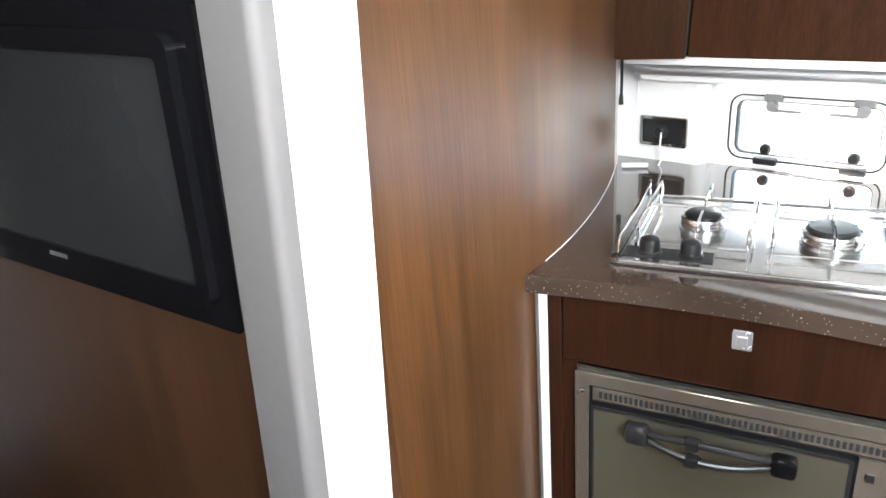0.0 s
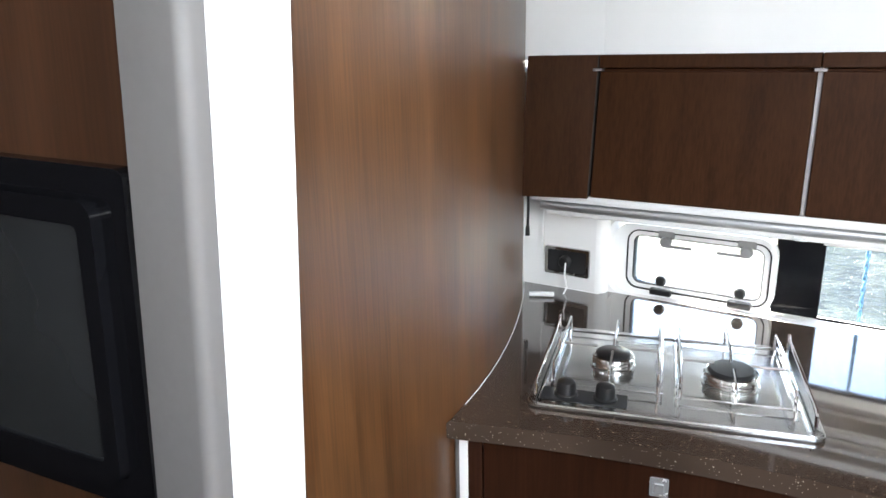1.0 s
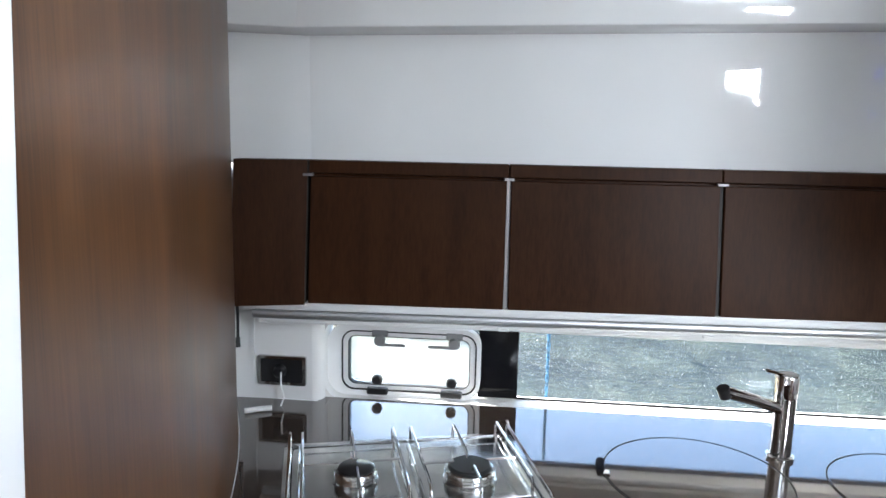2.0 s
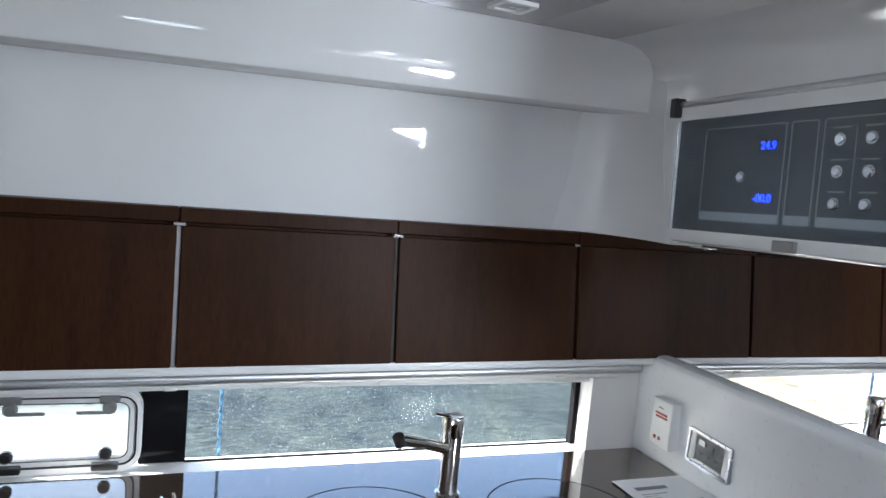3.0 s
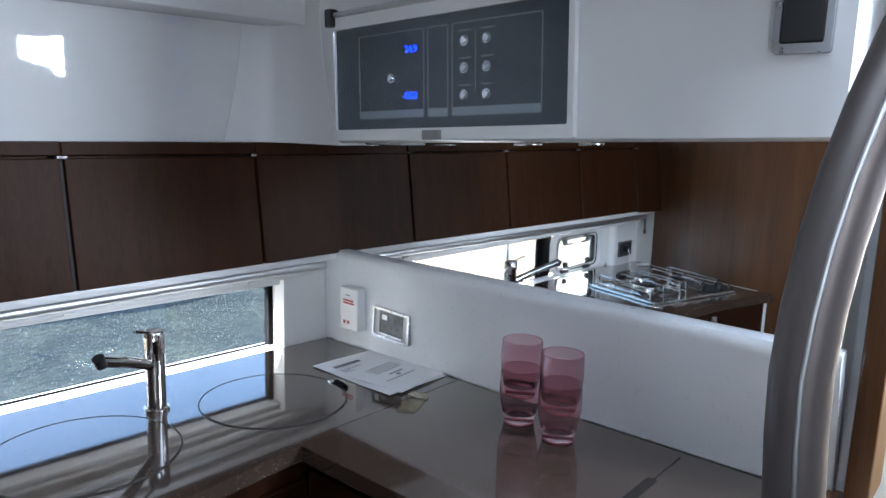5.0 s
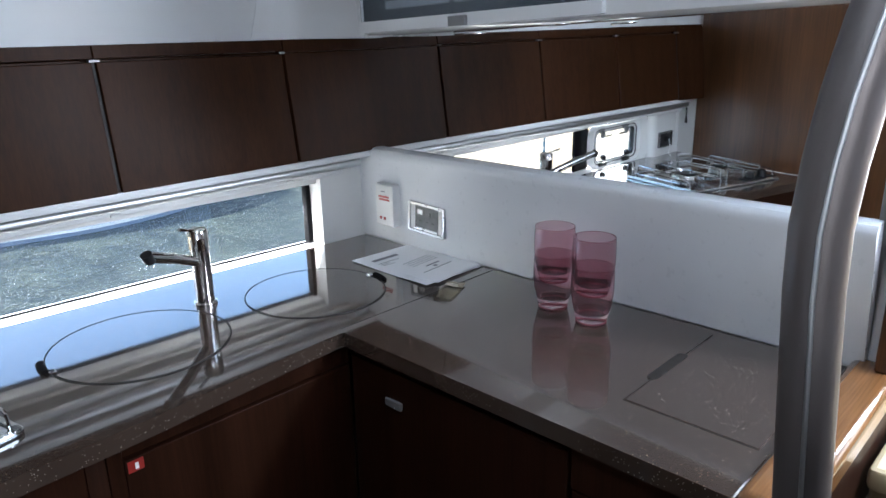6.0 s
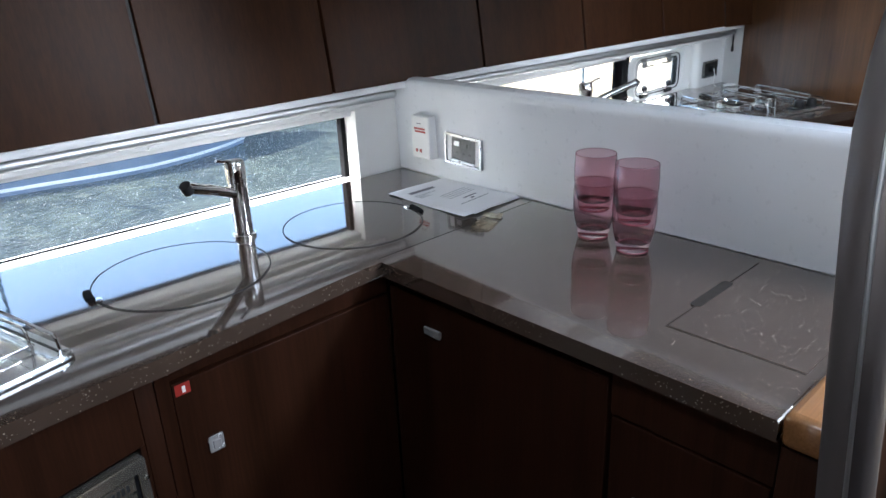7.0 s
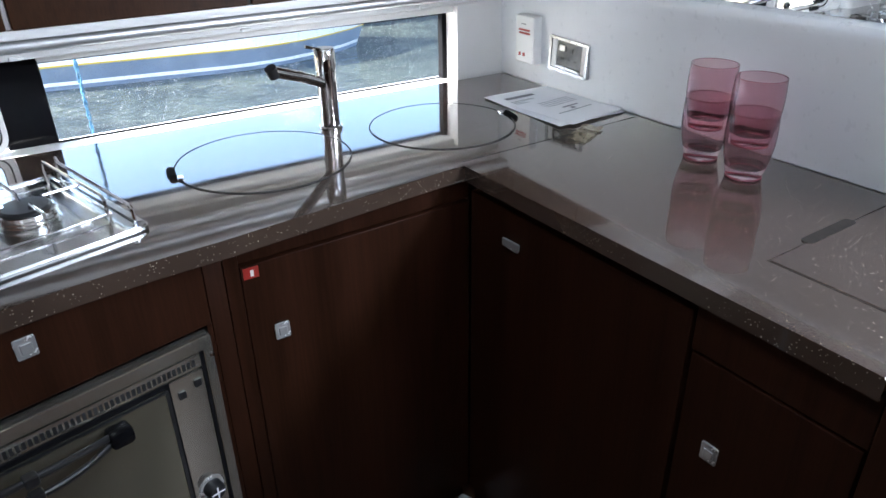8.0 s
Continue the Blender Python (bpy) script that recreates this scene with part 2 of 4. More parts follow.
def water_material():
    m = material("harbour_water", (0.04, 0.05, 0.035), 0.05)
    t, n, l, b = nodes_of(m)
    v = mapped(m, (1, 1, 1))
    big, mid, small = noise_node(m, v, 1.6, 3), noise_node(m, mapped(m, (0.6, 2.6, 1)), 6, 4, 0.6), noise_node(m, mapped(m, (0.5, 2.0, 1)), 26, 4, 0.6)
    c = ramp(m, big, [(0.3, (0.036, 0.045, 0.041)), (0.7, (0.08, 0.096, 0.078))])
    l.new(c, b.inputs["Base Color"])
    b.inputs["Specular IOR Level"].default_value = 0.6
    add = n.new("ShaderNodeMath")
    add.operation = "MULTIPLY_ADD"
    l.new(small, add.inputs[0])
    add.inputs[1].default_value = 0.3
    swell = n.new("ShaderNodeMath")
    swell.operation = "MULTIPLY_ADD"
    l.new(big, swell.inputs[0])
    swell.inputs[1].default_value = 2.2
    l.new(mid, swell.inputs[2])
    l.new(swell.outputs[0], add.inputs[2])
    bump(m, add.outputs[0], 1.0, 0.13)
    return m


WATER = water_material()

# ---- shape helpers ----
def box(bm, x0, x1, y0, y1, z0, z1, bev=0.0, m=None, seg=2):
    pts = [(x, y, z) for z in (min(z0, z1), max(z0, z1)) for y in (min(y0, y1), max(y0, y1)) for x in (min(x0, x1), max(x0, x1))]
    v = [bm.verts.new(p) for p in pts]
    f = [bm.faces.new([v[i] for i in q]) for q in ((0, 2, 3, 1), (4, 5, 7, 6), (0, 1, 5, 4), (2, 6, 7, 3), (0, 4, 6, 2), (1, 3, 7, 5))]
    made = list(v)
    if bev:
        edges = {e for q in f for e in q.edges}
        r = bmesh.ops.bevel(bm, geom=list(edges), offset=bev, segments=seg, profile=0.5, affect="EDGES")
        made = list({w for q in r["faces"] for w in q.verts})
    if m is not None:
        bmesh.ops.transform(bm, matrix=m, verts=made)
    return bm


def prism(bm, outline, z0, z1, bev=0.0, seg=2):
    """An upright slab with this outline, counter-clockwise from above."""
    lo = [bm.verts.new((x, y, z0)) for x, y in outline]
    hi = [bm.verts.new((x, y, z1)) for x, y in outline]
    n = len(outline)
    top, bot = bm.faces.new(hi), bm.faces.new(lo[::-1])
    for i in range(n):
        bm.faces.new((lo[i], lo[(i + 1) % n], hi[(i + 1) % n], hi[i]))
    if bev:
        bmesh.ops.bevel(bm, geom=list(top.edges) + list(bot.edges), offset=bev, segments=seg, profile=0.5, affect="EDGES")
    return bm


def sweep(bm, profile, spine, closed=True):
    """Quads between copies of a profile; spine gives a function per station from profile point to place."""
    rows = [[bm.verts.new(st(p)) for p in profile] for st in spine]
    k = len(profile)
    for a, b in zip(rows, rows[1:]):
        for i in range(k if closed else k - 1):
            bm.faces.new((a[i], a[(i + 1) % k], b[(i + 1) % k], b[i]))
    if closed:
        bm.faces.new(rows[0][::-1])
        bm.faces.new(rows[-1])
    bmesh.ops.recalc_face_normals(bm, faces=bm.faces)
    return bm


def tube(bm, pts, r, n=12, closed=False, flat=1.0):
    """A round bar along points; flat squeezes it across."""
    pts = [Vector(p) for p in pts]
    rings = []
    k = len(pts)
    side = None
    for i, p in enumerate(pts):
        a = pts[(i - 1) % k] if (closed or i) else p
        b = pts[(i + 1) % k] if (closed or i < k - 1) else p
        d = (b - a).normalized()
        if side is None:
            side = d.cross(Vector((0, 0, 1)))
            if side.length < 0.05:
                side = d.cross(Vector((1, 0, 0)))
        side = (side - d * side.dot(d)).normalized()
        w = side.cross(d).normalized()
        rings.append([bm.verts.new(p + side * math.cos(q) * r + w * math.sin(q) * r * flat) for q in (2 * math.pi * j / n for j in range(n))])
    pairs = list(zip(rings, rings[1:])) + ([(rings[-1], rings[0])] if closed else [])
    for a, b in pairs:
        for j in range(n):
            bm.faces.new((a[j], a[(j + 1) % n], b[(j + 1) % n], b[j]))
    if not closed:
        bm.faces.new(rings[0][::-1])
        bm.faces.new(rings[-1])
    bmesh.ops.recalc_face_normals(bm, faces=bm.faces)
    return bm


def lathe(bm, profile, n=32, c=(0, 0, 0), m=None):
    """Turned shape about z from (radius, height) pairs."""
    rows = []
    made = []
    for r, z in profile:
        if r < 1e-6:
            row = [bm.verts.new((c[0], c[1], c[2] + z))]
        else:
            row = [bm.verts.new((c[0] + r * math.cos(2 * math.pi * j / n), c[1] + r * math.sin(2 * math.pi * j / n), c[2] + z)) for j in range(n)]
        rows.append(row)
        made += row
    for a, b in zip(rows, rows[1:]):
        for j in range(n):
            i = (j + 1) % n
            if len(a) == 1 and len(b) == 1:
                continue
            if len(a) == 1:
                bm.faces.new((a[0], b[i], b[j]))
            elif len(b) == 1:
                bm.faces.new((a[j], a[i], b[0]))
            else:
                bm.faces.new((a[j], a[i], b[i], b[j]))
    bmesh.ops.recalc_face_normals(bm, faces=bm.faces)
    if m is not None:
        bmesh.ops.transform(bm, matrix=m, verts=made)
    return bm


def rounded(w, h, r, n=6, cx=0.0, cy=0.0):
    """Counter-clockwise outline of a rounded rectangle."""
    out = []
    for sx, sy, a0 in ((1, 1, 0), (-1, 1, 90), (-1, -1, 180), (1, -1, 270)):
        for i in range(n + 1):
            a = radians(a0 + 90 * i / n)
            out.append((cx + sx * (w / 2 - r) + r * math.cos(a), cy + sy * (h / 2 - r) + r * math.sin(a)))
    return out


def ring_slab(bm, outer, inner, z0, z1):
    """A flat frame between two outlines of equal count."""
    n = len(outer)
    q = [[bm.verts.new((x, y, z)) for x, y in o] for o in (outer, inner) for z in (z0, z1)]
    ol, oh, il, ih = q
    for i in range(n):
        j = (i + 1) % n
        bm.faces.new((ol[i], ol[j], oh[j], oh[i]))
        bm.faces.new((il[j], il[i], ih[i], ih[j]))
        bm.faces.new((oh[i], oh[j], ih[j], ih[i]))
        bm.faces.new((ol[j], ol[i], il[i], il[j]))
    return bm


def smooth(ob, angle=35):
    me = ob.data
    areas = [p.area for p in me.polygons]
    limit = 5 * sum(areas) / max(1, len(areas))
    me.set_sharp_from_angle(angle=radians(angle))
    me.polygons.foreach_set("use_smooth", [a < limit or len(p.vertices) < 4 for a, p in zip(areas, me.polygons)])
    return ob


def part(name, bm, mat, parent=None, label="", at=None, kind=""):
    me = bpy.data.meshes.new(name)
    bm.to_mesh(me)
    bm.free()
    me.materials.append(mat)
    ob = new(name, me)
    smooth(ob)
    if parent is not None:
        ob.parent = parent
    if at is not None:
        ob.matrix_basis = at
    return tagged(ob, label, kind=kind)


def thing(name, m, label, category, group="", kind=""):
    ob = new(name)
    ob.empty_display_size = 0.05
    ob.matrix_basis = m
    return tagged(ob, label, category, group, kind)


def B():
    return bmesh.new()


STRUCT = "structure"
TOP = 0.92

# ---- plan ----
def counter_front(x):
    if x > -1.03:
        return -0.514 - 0.044 * (x + 0.524) / -0.506
    d = -(x + 1.03)
    return -0.558 - 0.29 * d * d


# the hull side runs slightly out of square with the mirror wall
HULL = pose(-0.1, 0, 0, 0, 0, -2.58) @ pose(0.1, 0, 0)


def hull_y(x, depth=0.012):
    """Place of the liner face across the boat, at this x."""
    return depth - 0.04506 * (x + 0.1)


def mirror_x(y):
    """The mirror's silver, which closes in a little towards the companionway."""
    return -0.028 + 0.0405 * (y + 0.5)


def panel_face(y):
    t = max(0.0, (y + 0.664) / 0.664)
    return -1.637 - 0.163 * t ** 1.7


# ---- setting ----
def build_floor():
    bm = box(B(), -3.4, 1.1, -3.35, 0.2, -0.06, 0.0)
    tagged(part("floor", bm, TEAK), "dark teak cabin floor", "floor", kind=STRUCT)


def build_hull_wall():
    """The hull side with its long window opening, flush with the counter at its sill."""
    wx0, wx1, wz0, wz1 = -1.612, -0.168, 0.9135, 1.112
    bm = B()
    box(bm, -3.4, 0.2, 0.012, 0.10, 0, wz0)
    box(bm, -3.4, 0.2, 0.012, 0.10, wz1, 1.474)
    box(bm, -3.4, wx0, 0.012, 0.10, wz0, wz1)
    box(bm, wx1, 0.2, 0.012, 0.10, wz0, wz1)
    # proud liner round the outlet
    box(bm, -3.4, wx0 + 0.004, -0.022, 0.03, 0, 1.474, 0.024, seg=4)
    # rounded ends of the opening
    r = 0.045
    for cx, cz, a0, px, pz in ((wx0 + r, wz1 - r, 90, wx0, wz1), (wx0 + r, wz0 + r, 180, wx0, wz0)):
        arc = [(cx + r * math.cos(radians(a0 + 90 * i / 6)), cz + r * math.sin(radians(a0 + 90 * i / 6))) for i in range(7)]
        pts = [(px, pz)] + arc
        a = [bm.verts.new((x, 0.013, z)) for x, z in pts]
        b = [bm.verts.new((x, 0.10, z)) for x, z in pts]
        bm.faces.new(a)
        bm.faces.new(b[::-1])
        for i in range(len(pts)):
            j = (i + 1) % len(pts)
            bm.faces.new((a[i], b[i], b[j], a[j]))
    bmesh.ops.recalc_face_normals(bm, faces=bm.faces)
    tagged(part("wall_north", bm, LINER, at=HULL), "white lined hull side with a long low window", "wall", kind=STRUCT)
    win = thing("window_1", HULL, "long low galley window looking out on water", "window", kind=STRUCT)
    part("pane", box(B(), -1.153, -0.176, 0.0845, 0.0885, 0.914, 1.09), PANE, win).visible_shadow = False
    part("head_trim", box(B(), -1.153, -0.169, 0.03, 0.094, 1.095, 1.1115, 0.002), WHITE_PL, win, "white head trim")
    bm = box(B(), -1.247, -1.1505, 0.078, 0.092, 0.914, 1.099, 0.002)
    part("mullion", bm, TV_GLOSS, win, "black glazed mullion band")
    g = B()
    for z0, z1 in ((0.9138, 0.9168), (1.084, 1.0945)):
        box(g, -1.153, -0.176, 0.076, 0.084, z0, z1, 0.001)
    box(g, -0.1825, -0.1685, 0.066, 0.09, 0.9138, 1.0945, 0.001)
    part("gasket", g, MATT_BLACK, win, "black rubber gasket")
    # opening portlight with its four fittings
    o = pose(-1.414, 0.078, 1.002, 90, 0, 0)
    def at_face(bm):
        bmesh.ops.transform(bm, matrix=o, verts=bm.verts)
        return bm
    out = rounded(0.372, 0.176, 0.044, 6, -0.012, -0.001)
    port = part("portlight", at_face(ring_slab(B(), out, rounded(0.326, 0.148, 0.03), 0, 0.03)), WHITE_PL, win, "white opening portlight frame")
    part("seal", at_face(ring_slab(B(), rounded(0.328, 0.15, 0.031), rounded(0.3215, 0.1435, 0.028), 0.006, 0.031)), RUBBER, port)
    part("sash", at_face(ring_slab(B(), rounded(0.322, 0.144, 0.028), rounded(0.296, 0.122, 0.02), 0.002, 0.027)), WHITE_PL, port)
    part("seal", at_face(ring_slab(B(), rounded(0.297, 0.123, 0.02), rounded(0.2925, 0.1185, 0.018), 0.0, 0.0275)), RUBBER, port)
    part("pane", at_face(prism(B(), rounded(0.292, 0.118, 0.019), 0.006, 0.012)), FROST, port).visible_shadow = False
    for x in (-0.075, 0.105):
        h = lathe(B(), [(0, 0.03), (0.013, 0.03), (0.013, 0.04), (0.009, 0.045), (0, 0.045)], 16, (x, -0.045, 0))
        box(h, x - 0.026, x + 0.026, -0.083, -0.066, 0.02, 0.04, 0.004)
        part("latch", at_face(h), BLACK, port, "black plastic latch")
    for x, s in ((-0.07, 1), (0.11, -1)):
        h = lathe(B(), [(0, 0.03), (0.014, 0.03), (0.014, 0.036), (0.011, 0.041), (0, 0.041)], 16, (x, 0.052, 0))
        box(h, x, x + s * 0.062, 0.04, 0.047, 0.034, 0.041, 0.002)
        box(h, x - 0.02, x + 0.02, 0.062, 0.078, 0.02, 0.032, 0.003)
        part("hinge", at_face(h), GREYPL, port, "grey hinge handle")


def build_upper_wall():
    """Glossy hull liner over the cupboards, with a soffit step, rising into the deckhead."""
    prof = [(0.0298, 1.476), (0.0299, 1.492), (0.0275, 1.60), (0.0258, 1.68), (0.0243, 1.756), (0.021, 1.7625), (-0.081, 1.764), (-0.0848, 1.766),
            (-0.0862, 1.771), (-0.0864, 1.83), (-0.0864, 1.88), (-0.0864, 1.93), (-0.0864, 1.96), (0.10, 1.96), (0.10, 1.476)]
    xs = [-1.625 + i * (1.625 + 0.06) / 16 for i in range(17)]
    spine = [(lambda p, x=x: (x, p[0], p[1] + (x + 1.0) * 0.022 * min(1, max(0, (p[1] - 1.49) / 0.2)))) for x in xs]
    tagged(part("wall_upper", sweep(B(), prof, spine), GEL), "glossy white gelcoat liner with a soffit step", "wall", kind=STRUCT)
    a, b = Vector((-1.85, -0.07)), Vector((-1.6252, -0.010))
    spine = []
    for i in range(3):
        c = a.lerp(b, i / 2)
        spine.append(lambda p, c=c: (c.x, c.y + p[0] + 0.01, p[1] - 0.014 * min(1, max(0, (p[1] - 1.49) / 0.2))))
    tagged(part("wall_upper", sweep(B(), prof, spine), GEL), "angled end of the white gelcoat liner", "wall", kind=STRUCT)


def build_console_wall():
    """The white wall over the mirror: proud of it, curved into the deckhead and the hull liner."""
    prof = [(-0.17, 1.492), (-0.17, 1.85), (-0.176, 1.88), (-0.19, 1.905), (-0.215, 1.922), (-0.25, 1.931), (-0.3, 1.9345), (0.06, 1.9345), (0.06, 1.486), (-0.16, 1.486)]
    ys = [0.03, -0.2, -0.5, -0.8, -1.1, -1.3, -1.318]
    spine = [(lambda p, y=y: (p[0], y, p[1] - y * 0.04 * max(0.0, 1 - max(0, p[1] - 1.5) / 0.35))) for y in ys]
    tagged(part("wall_console", sweep(B(), prof, spine), GEL), "glossy white console wall over the mirror", "wall", kind=STRUCT)
    # cove where console and hull liner meet
    cove = [(-0.1705, -0.16), (-0.172, -0.12), (-0.178, -0.08), (-0.19, -0.045), (-0.208, -0.015), (-0.232, 0.008), (-0.262, 0.021), (-0.3, 0.0262),
            (-0.3, 0.06), (-0.1, 0.06), (-0.1, -0.16)]

    def cove_at(p, z, wide):
        face = 0.0299 - 0.0212 * min(0.264, max(0.0, z - 1.492)) - 0.0012
        return (-0.1705 + (p[0] + 0.1705) * wide, face - (0.0262 - p[1]) * wide, z)
    spine = [(lambda p, z=z, k=k: cove_at(p, z, k)) for z, k in ((1.488, 1.3), (1.55, 1.16), (1.62, 1.04), (1.7, 0.94), (1.78, 0.88), (1.94, 0.86))]
    tagged(part("wall_cove", sweep(B(), cove, spine), GEL_SOFT), "rounded white cove in the cabin corner", "wall", kind=STRUCT)
    bm = box(B(), 0.012, 0.06, -1.36, 0.1, 0, 1.95)
    tagged(part("wall_east", bm, LINER), "cabin bulkhead behind the mirror", "wall", kind=STRUCT)


def build_ceiling():
    z0, z1 = 1.934, 1.99
    bm = B()
    # strips round the deck hatch and the open companionway roof
    box(bm, -3.4, -1.37, -3.35, 0.1, z0, z1)
    box(bm, -1.37, -1.09, -3.35, -1.56, z0, z1)
    box(bm, -1.37, -1.09, -1.04, 0.1, z0, z1)
    box(bm, -1.09, -0.5, -3.35, 0.1, z0, z1)
    box(bm, -0.5, 0.7, -3.35, -2.53, z0, z1)
    box(bm, -0.5, 0.7, -1.55, 0.1, z0, z1)
    box(bm, 0.7, 1.16, -3.35, 0.1, z0, z1)
    tagged(part("ceiling", bm, CEIL), "grey white cabin deckhead with a deck hatch", "ceiling", kind=STRUCT)
    hatch = thing("window_2", pose(-1.23, -1.3, 1.99), "closed deck hatch with an opal acrylic pane", "hatch", kind=STRUCT)
    part("frame", ring_slab(B(), rounded(0.36, 0.6, 0.05), rounded(0.27, 0.51, 0.04), 0.0, 0.03), RAIL_ALU, hatch)
    part("pane", prism(B(), rounded(0.28, 0.52, 0.04), 0.004, 0.012), WHITE_PL, hatch, "opal acrylic pane")
    # cabin behind the camera
    tagged(part("wall_west", box(B(), -3.46, -3.4, -3.35, 0.1, 0, 1.99), LINER), "plain forward cabin wall", "wall", kind=STRUCT)
    # Unseen far side, its long opening added for the fill lamp
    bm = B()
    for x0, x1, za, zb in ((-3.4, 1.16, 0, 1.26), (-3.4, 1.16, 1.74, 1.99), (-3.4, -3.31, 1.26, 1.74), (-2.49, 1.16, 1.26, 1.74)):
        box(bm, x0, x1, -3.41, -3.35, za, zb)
    tagged(part("wall_south", bm, LINER), "unseen far saloon side with an opening added for the fill lamp", "wall", kind=STRUCT)
    # Unseen low partition, added to keep light off the base cabinets
    tagged(part("wall_low_shade", box(B(), -3.4, -0.3, -1.96, -1.92, 0, 1.25), BASE_WOOD_SHADED), "unseen low walnut partition added to shade the base cabinets", "wall", kind=STRUCT)
    # Unseen bulkhead, added to keep the fill lamp off the television wall
    tagged(part("wall_tall_shade", box(B(), -3.4, -1.95, -1.915, -1.875, 0, 1.933), SCREEN_WOOD), "unseen walnut bulkhead added to shade the television wall", "wall", kind=STRUCT)
    # Unseen wall, added to shape the lamp's reflection on the liner
    bm = B()
    for x0, x1, za, zb in ((-0.1, 0.08, 0, 1.933), (0.4, 1.1, 0, 1.933), (0.08, 0.4, 0, 1.645), (0.08, 0.4, 1.83, 1.933)):
        box(bm, x0, x1, -2.52, -2.47, za, zb)
    # added plates and bar mask the lamp to a six-sided opening and narrow slot
    for pts in (((0.08, 1.645), (0.25, 1.645), (0.25, 1.688), (0.2, 1.695), (0.08, 1.725)), ((0.25, 1.672), (0.4, 1.66), (0.4, 1.71), (0.25, 1.69)),
                ((0.08, 1.81), (0.11, 1.83), (0.08, 1.83)), ((0.4, 1.8), (0.4, 1.83), (0.37, 1.83))):
        a, b = [[bm.verts.new((x, y, z)) for x, z in pts] for y in (-2.476, -2.4685)]
        bm.faces.new(a)
        bm.faces.new(b[::-1])
        for i in range(len(pts)):
            j = (i + 1) % len(pts)
            bm.faces.new((a[i], b[i], b[j], a[j]))
    bmesh.ops.recalc_face_normals(bm, faces=bm.faces)
    tagged(part("wall_lamp_mask", bm, SCREEN_WOOD), "unseen walnut wall added to mask the patch lamp to a small opening", "wall", kind=STRUCT)
    bm = B()
    for y0, y1, za, zb in ((-3.35, -1.8, 0, 1.99), (-1.42, 0.1, 0, 1.99), (-1.8, -1.42, 0, 1.0)):
        box(bm, 1.1, 1.16, y0, y1, za, zb)
    tagged(part("wall_aft", bm, LINER), "aft bulkhead with the companionway opening", "wall", kind=STRUCT)


LEAN = pose(-1.7, -1.1, 1.0, -1.1, 2.0, 0) @ pose(1.7, 1.1, -1.0)

LEAN_POST = pose(-1.66, -1.05, 1.2, -2.6, 1.0, 0) @ pose(1.66, 1.05, -1.2)


def build_bulkhead():
    """Curved walnut bulkhead, its white corner post and the wall that carries the screen."""
    def curved(y0, y1, n, z1):
        ys = [y0 + (y1 - y0) * i / n for i in range(n + 1)]
        corners = ((0, 0), (0, z1), (-0.03, z1), (-0.03, 0))
        return sweep(B(), corners, [(lambda p, y=y: (panel_face(y) + p[0], y, p[1])) for y in ys])
    tagged(part("wall_return", curved(0.12, -0.0485, 4, 1.473), LINER), "white return strip between bulkhead and hull side", "wall", kind=STRUCT)
    tagged(part("wall_bulkhead", curved(-0.05, -1.0, 20, 1.933), WOOD), "curved walnut veneer bulkhead with glossy varnish", "wall", kind=STRUCT)
    post = thing("trim_post", LEAN_POST, "white enamelled corner post, its rounded side coloured grey for shade", "post", kind=STRUCT)
    bm = box(B(), -1.66, -1.632, -1.105, -0.992, 0, 1.933, 0.004)
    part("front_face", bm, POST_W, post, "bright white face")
    bm = box(B(), -1.633, -1.6305, -1.032, -1.028, 0, 1.933)
    part("groove", bm, POST_W, post)
    arc = [(-1.634 - 0.014 + 0.014 * math.cos(radians(a)), -1.1195 - 0.014 * math.sin(radians(a))) for a in range(0, 91, 15)]
    outline = [(-1.722, -1.1335)] + arc[::-1] + [(-1.634, -1.1055), (-1.722, -1.1055)]
    part("side_face", prism(B(), outline, 0, 1.933), POST_SHADED, post, "rounded side with its shade in the grey colour")
    m = LEAN @ pose(-1.745, -1.105, 0, 0, 0, 187.5)
    bm = box(B(), 0, 1.6, -0.0, -0.04, 0, 1.933)
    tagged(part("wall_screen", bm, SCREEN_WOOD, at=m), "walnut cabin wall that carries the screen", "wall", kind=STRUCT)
    tv = thing("television", m @ pose(0.008, 0.002, 0.998), "flat black television screwed to the walnut wall", "television")
    w, h = 0.7, 0.4
    fr = lambda bm: bmesh.ops.transform(bm, matrix=pose(w / 2, 0, h / 2, -90, 0, 0) @ Matrix.Diagonal((1, -1, 1, 1)), verts=bm.verts) or bm
    bm = B()
    ring_slab(bm, rounded(w, h, 0.012), rounded(w - 0.07, h - 0.07, 0.01), 0, 0.02)
    fr(bm)
    bmesh.ops.recalc_face_normals(bm, faces=bm.faces)
    part("mount_frame", bm, TV_GLOSS, tv, "black mounting frame")
    bm = B()
    ring_slab(bm, rounded(w - 0.068, h - 0.068, 0.02), rounded(w - 0.112, h - 0.122, 0.008), 0, 0.034)
    fr(bm)
    bmesh.ops.recalc_face_normals(bm, faces=bm.faces)
    part("bezel", bm, TV_GLOSS, tv, "glossy black bezel")
    bm = fr(prism(B(), rounded(w - 0.1, h - 0.11, 0.006), 0.0, 0.03))
    bmesh.ops.recalc_face_normals(bm, faces=bm.faces)
    part("screen", bm, TV_SCREEN, tv, "dark switched-off screen")
    bm = box(B(), w / 2 - 0.02, w / 2 + 0.02, 0.033, 0.0355, 0.046, 0.052)
    part("logo_bar", bm, RAIL_ALU, tv)


# ---- cupboards over the window ----
Z_LO, Z_HI, Y_LO, Y_HI = 1.182, 1.456, -0.058, -0.021


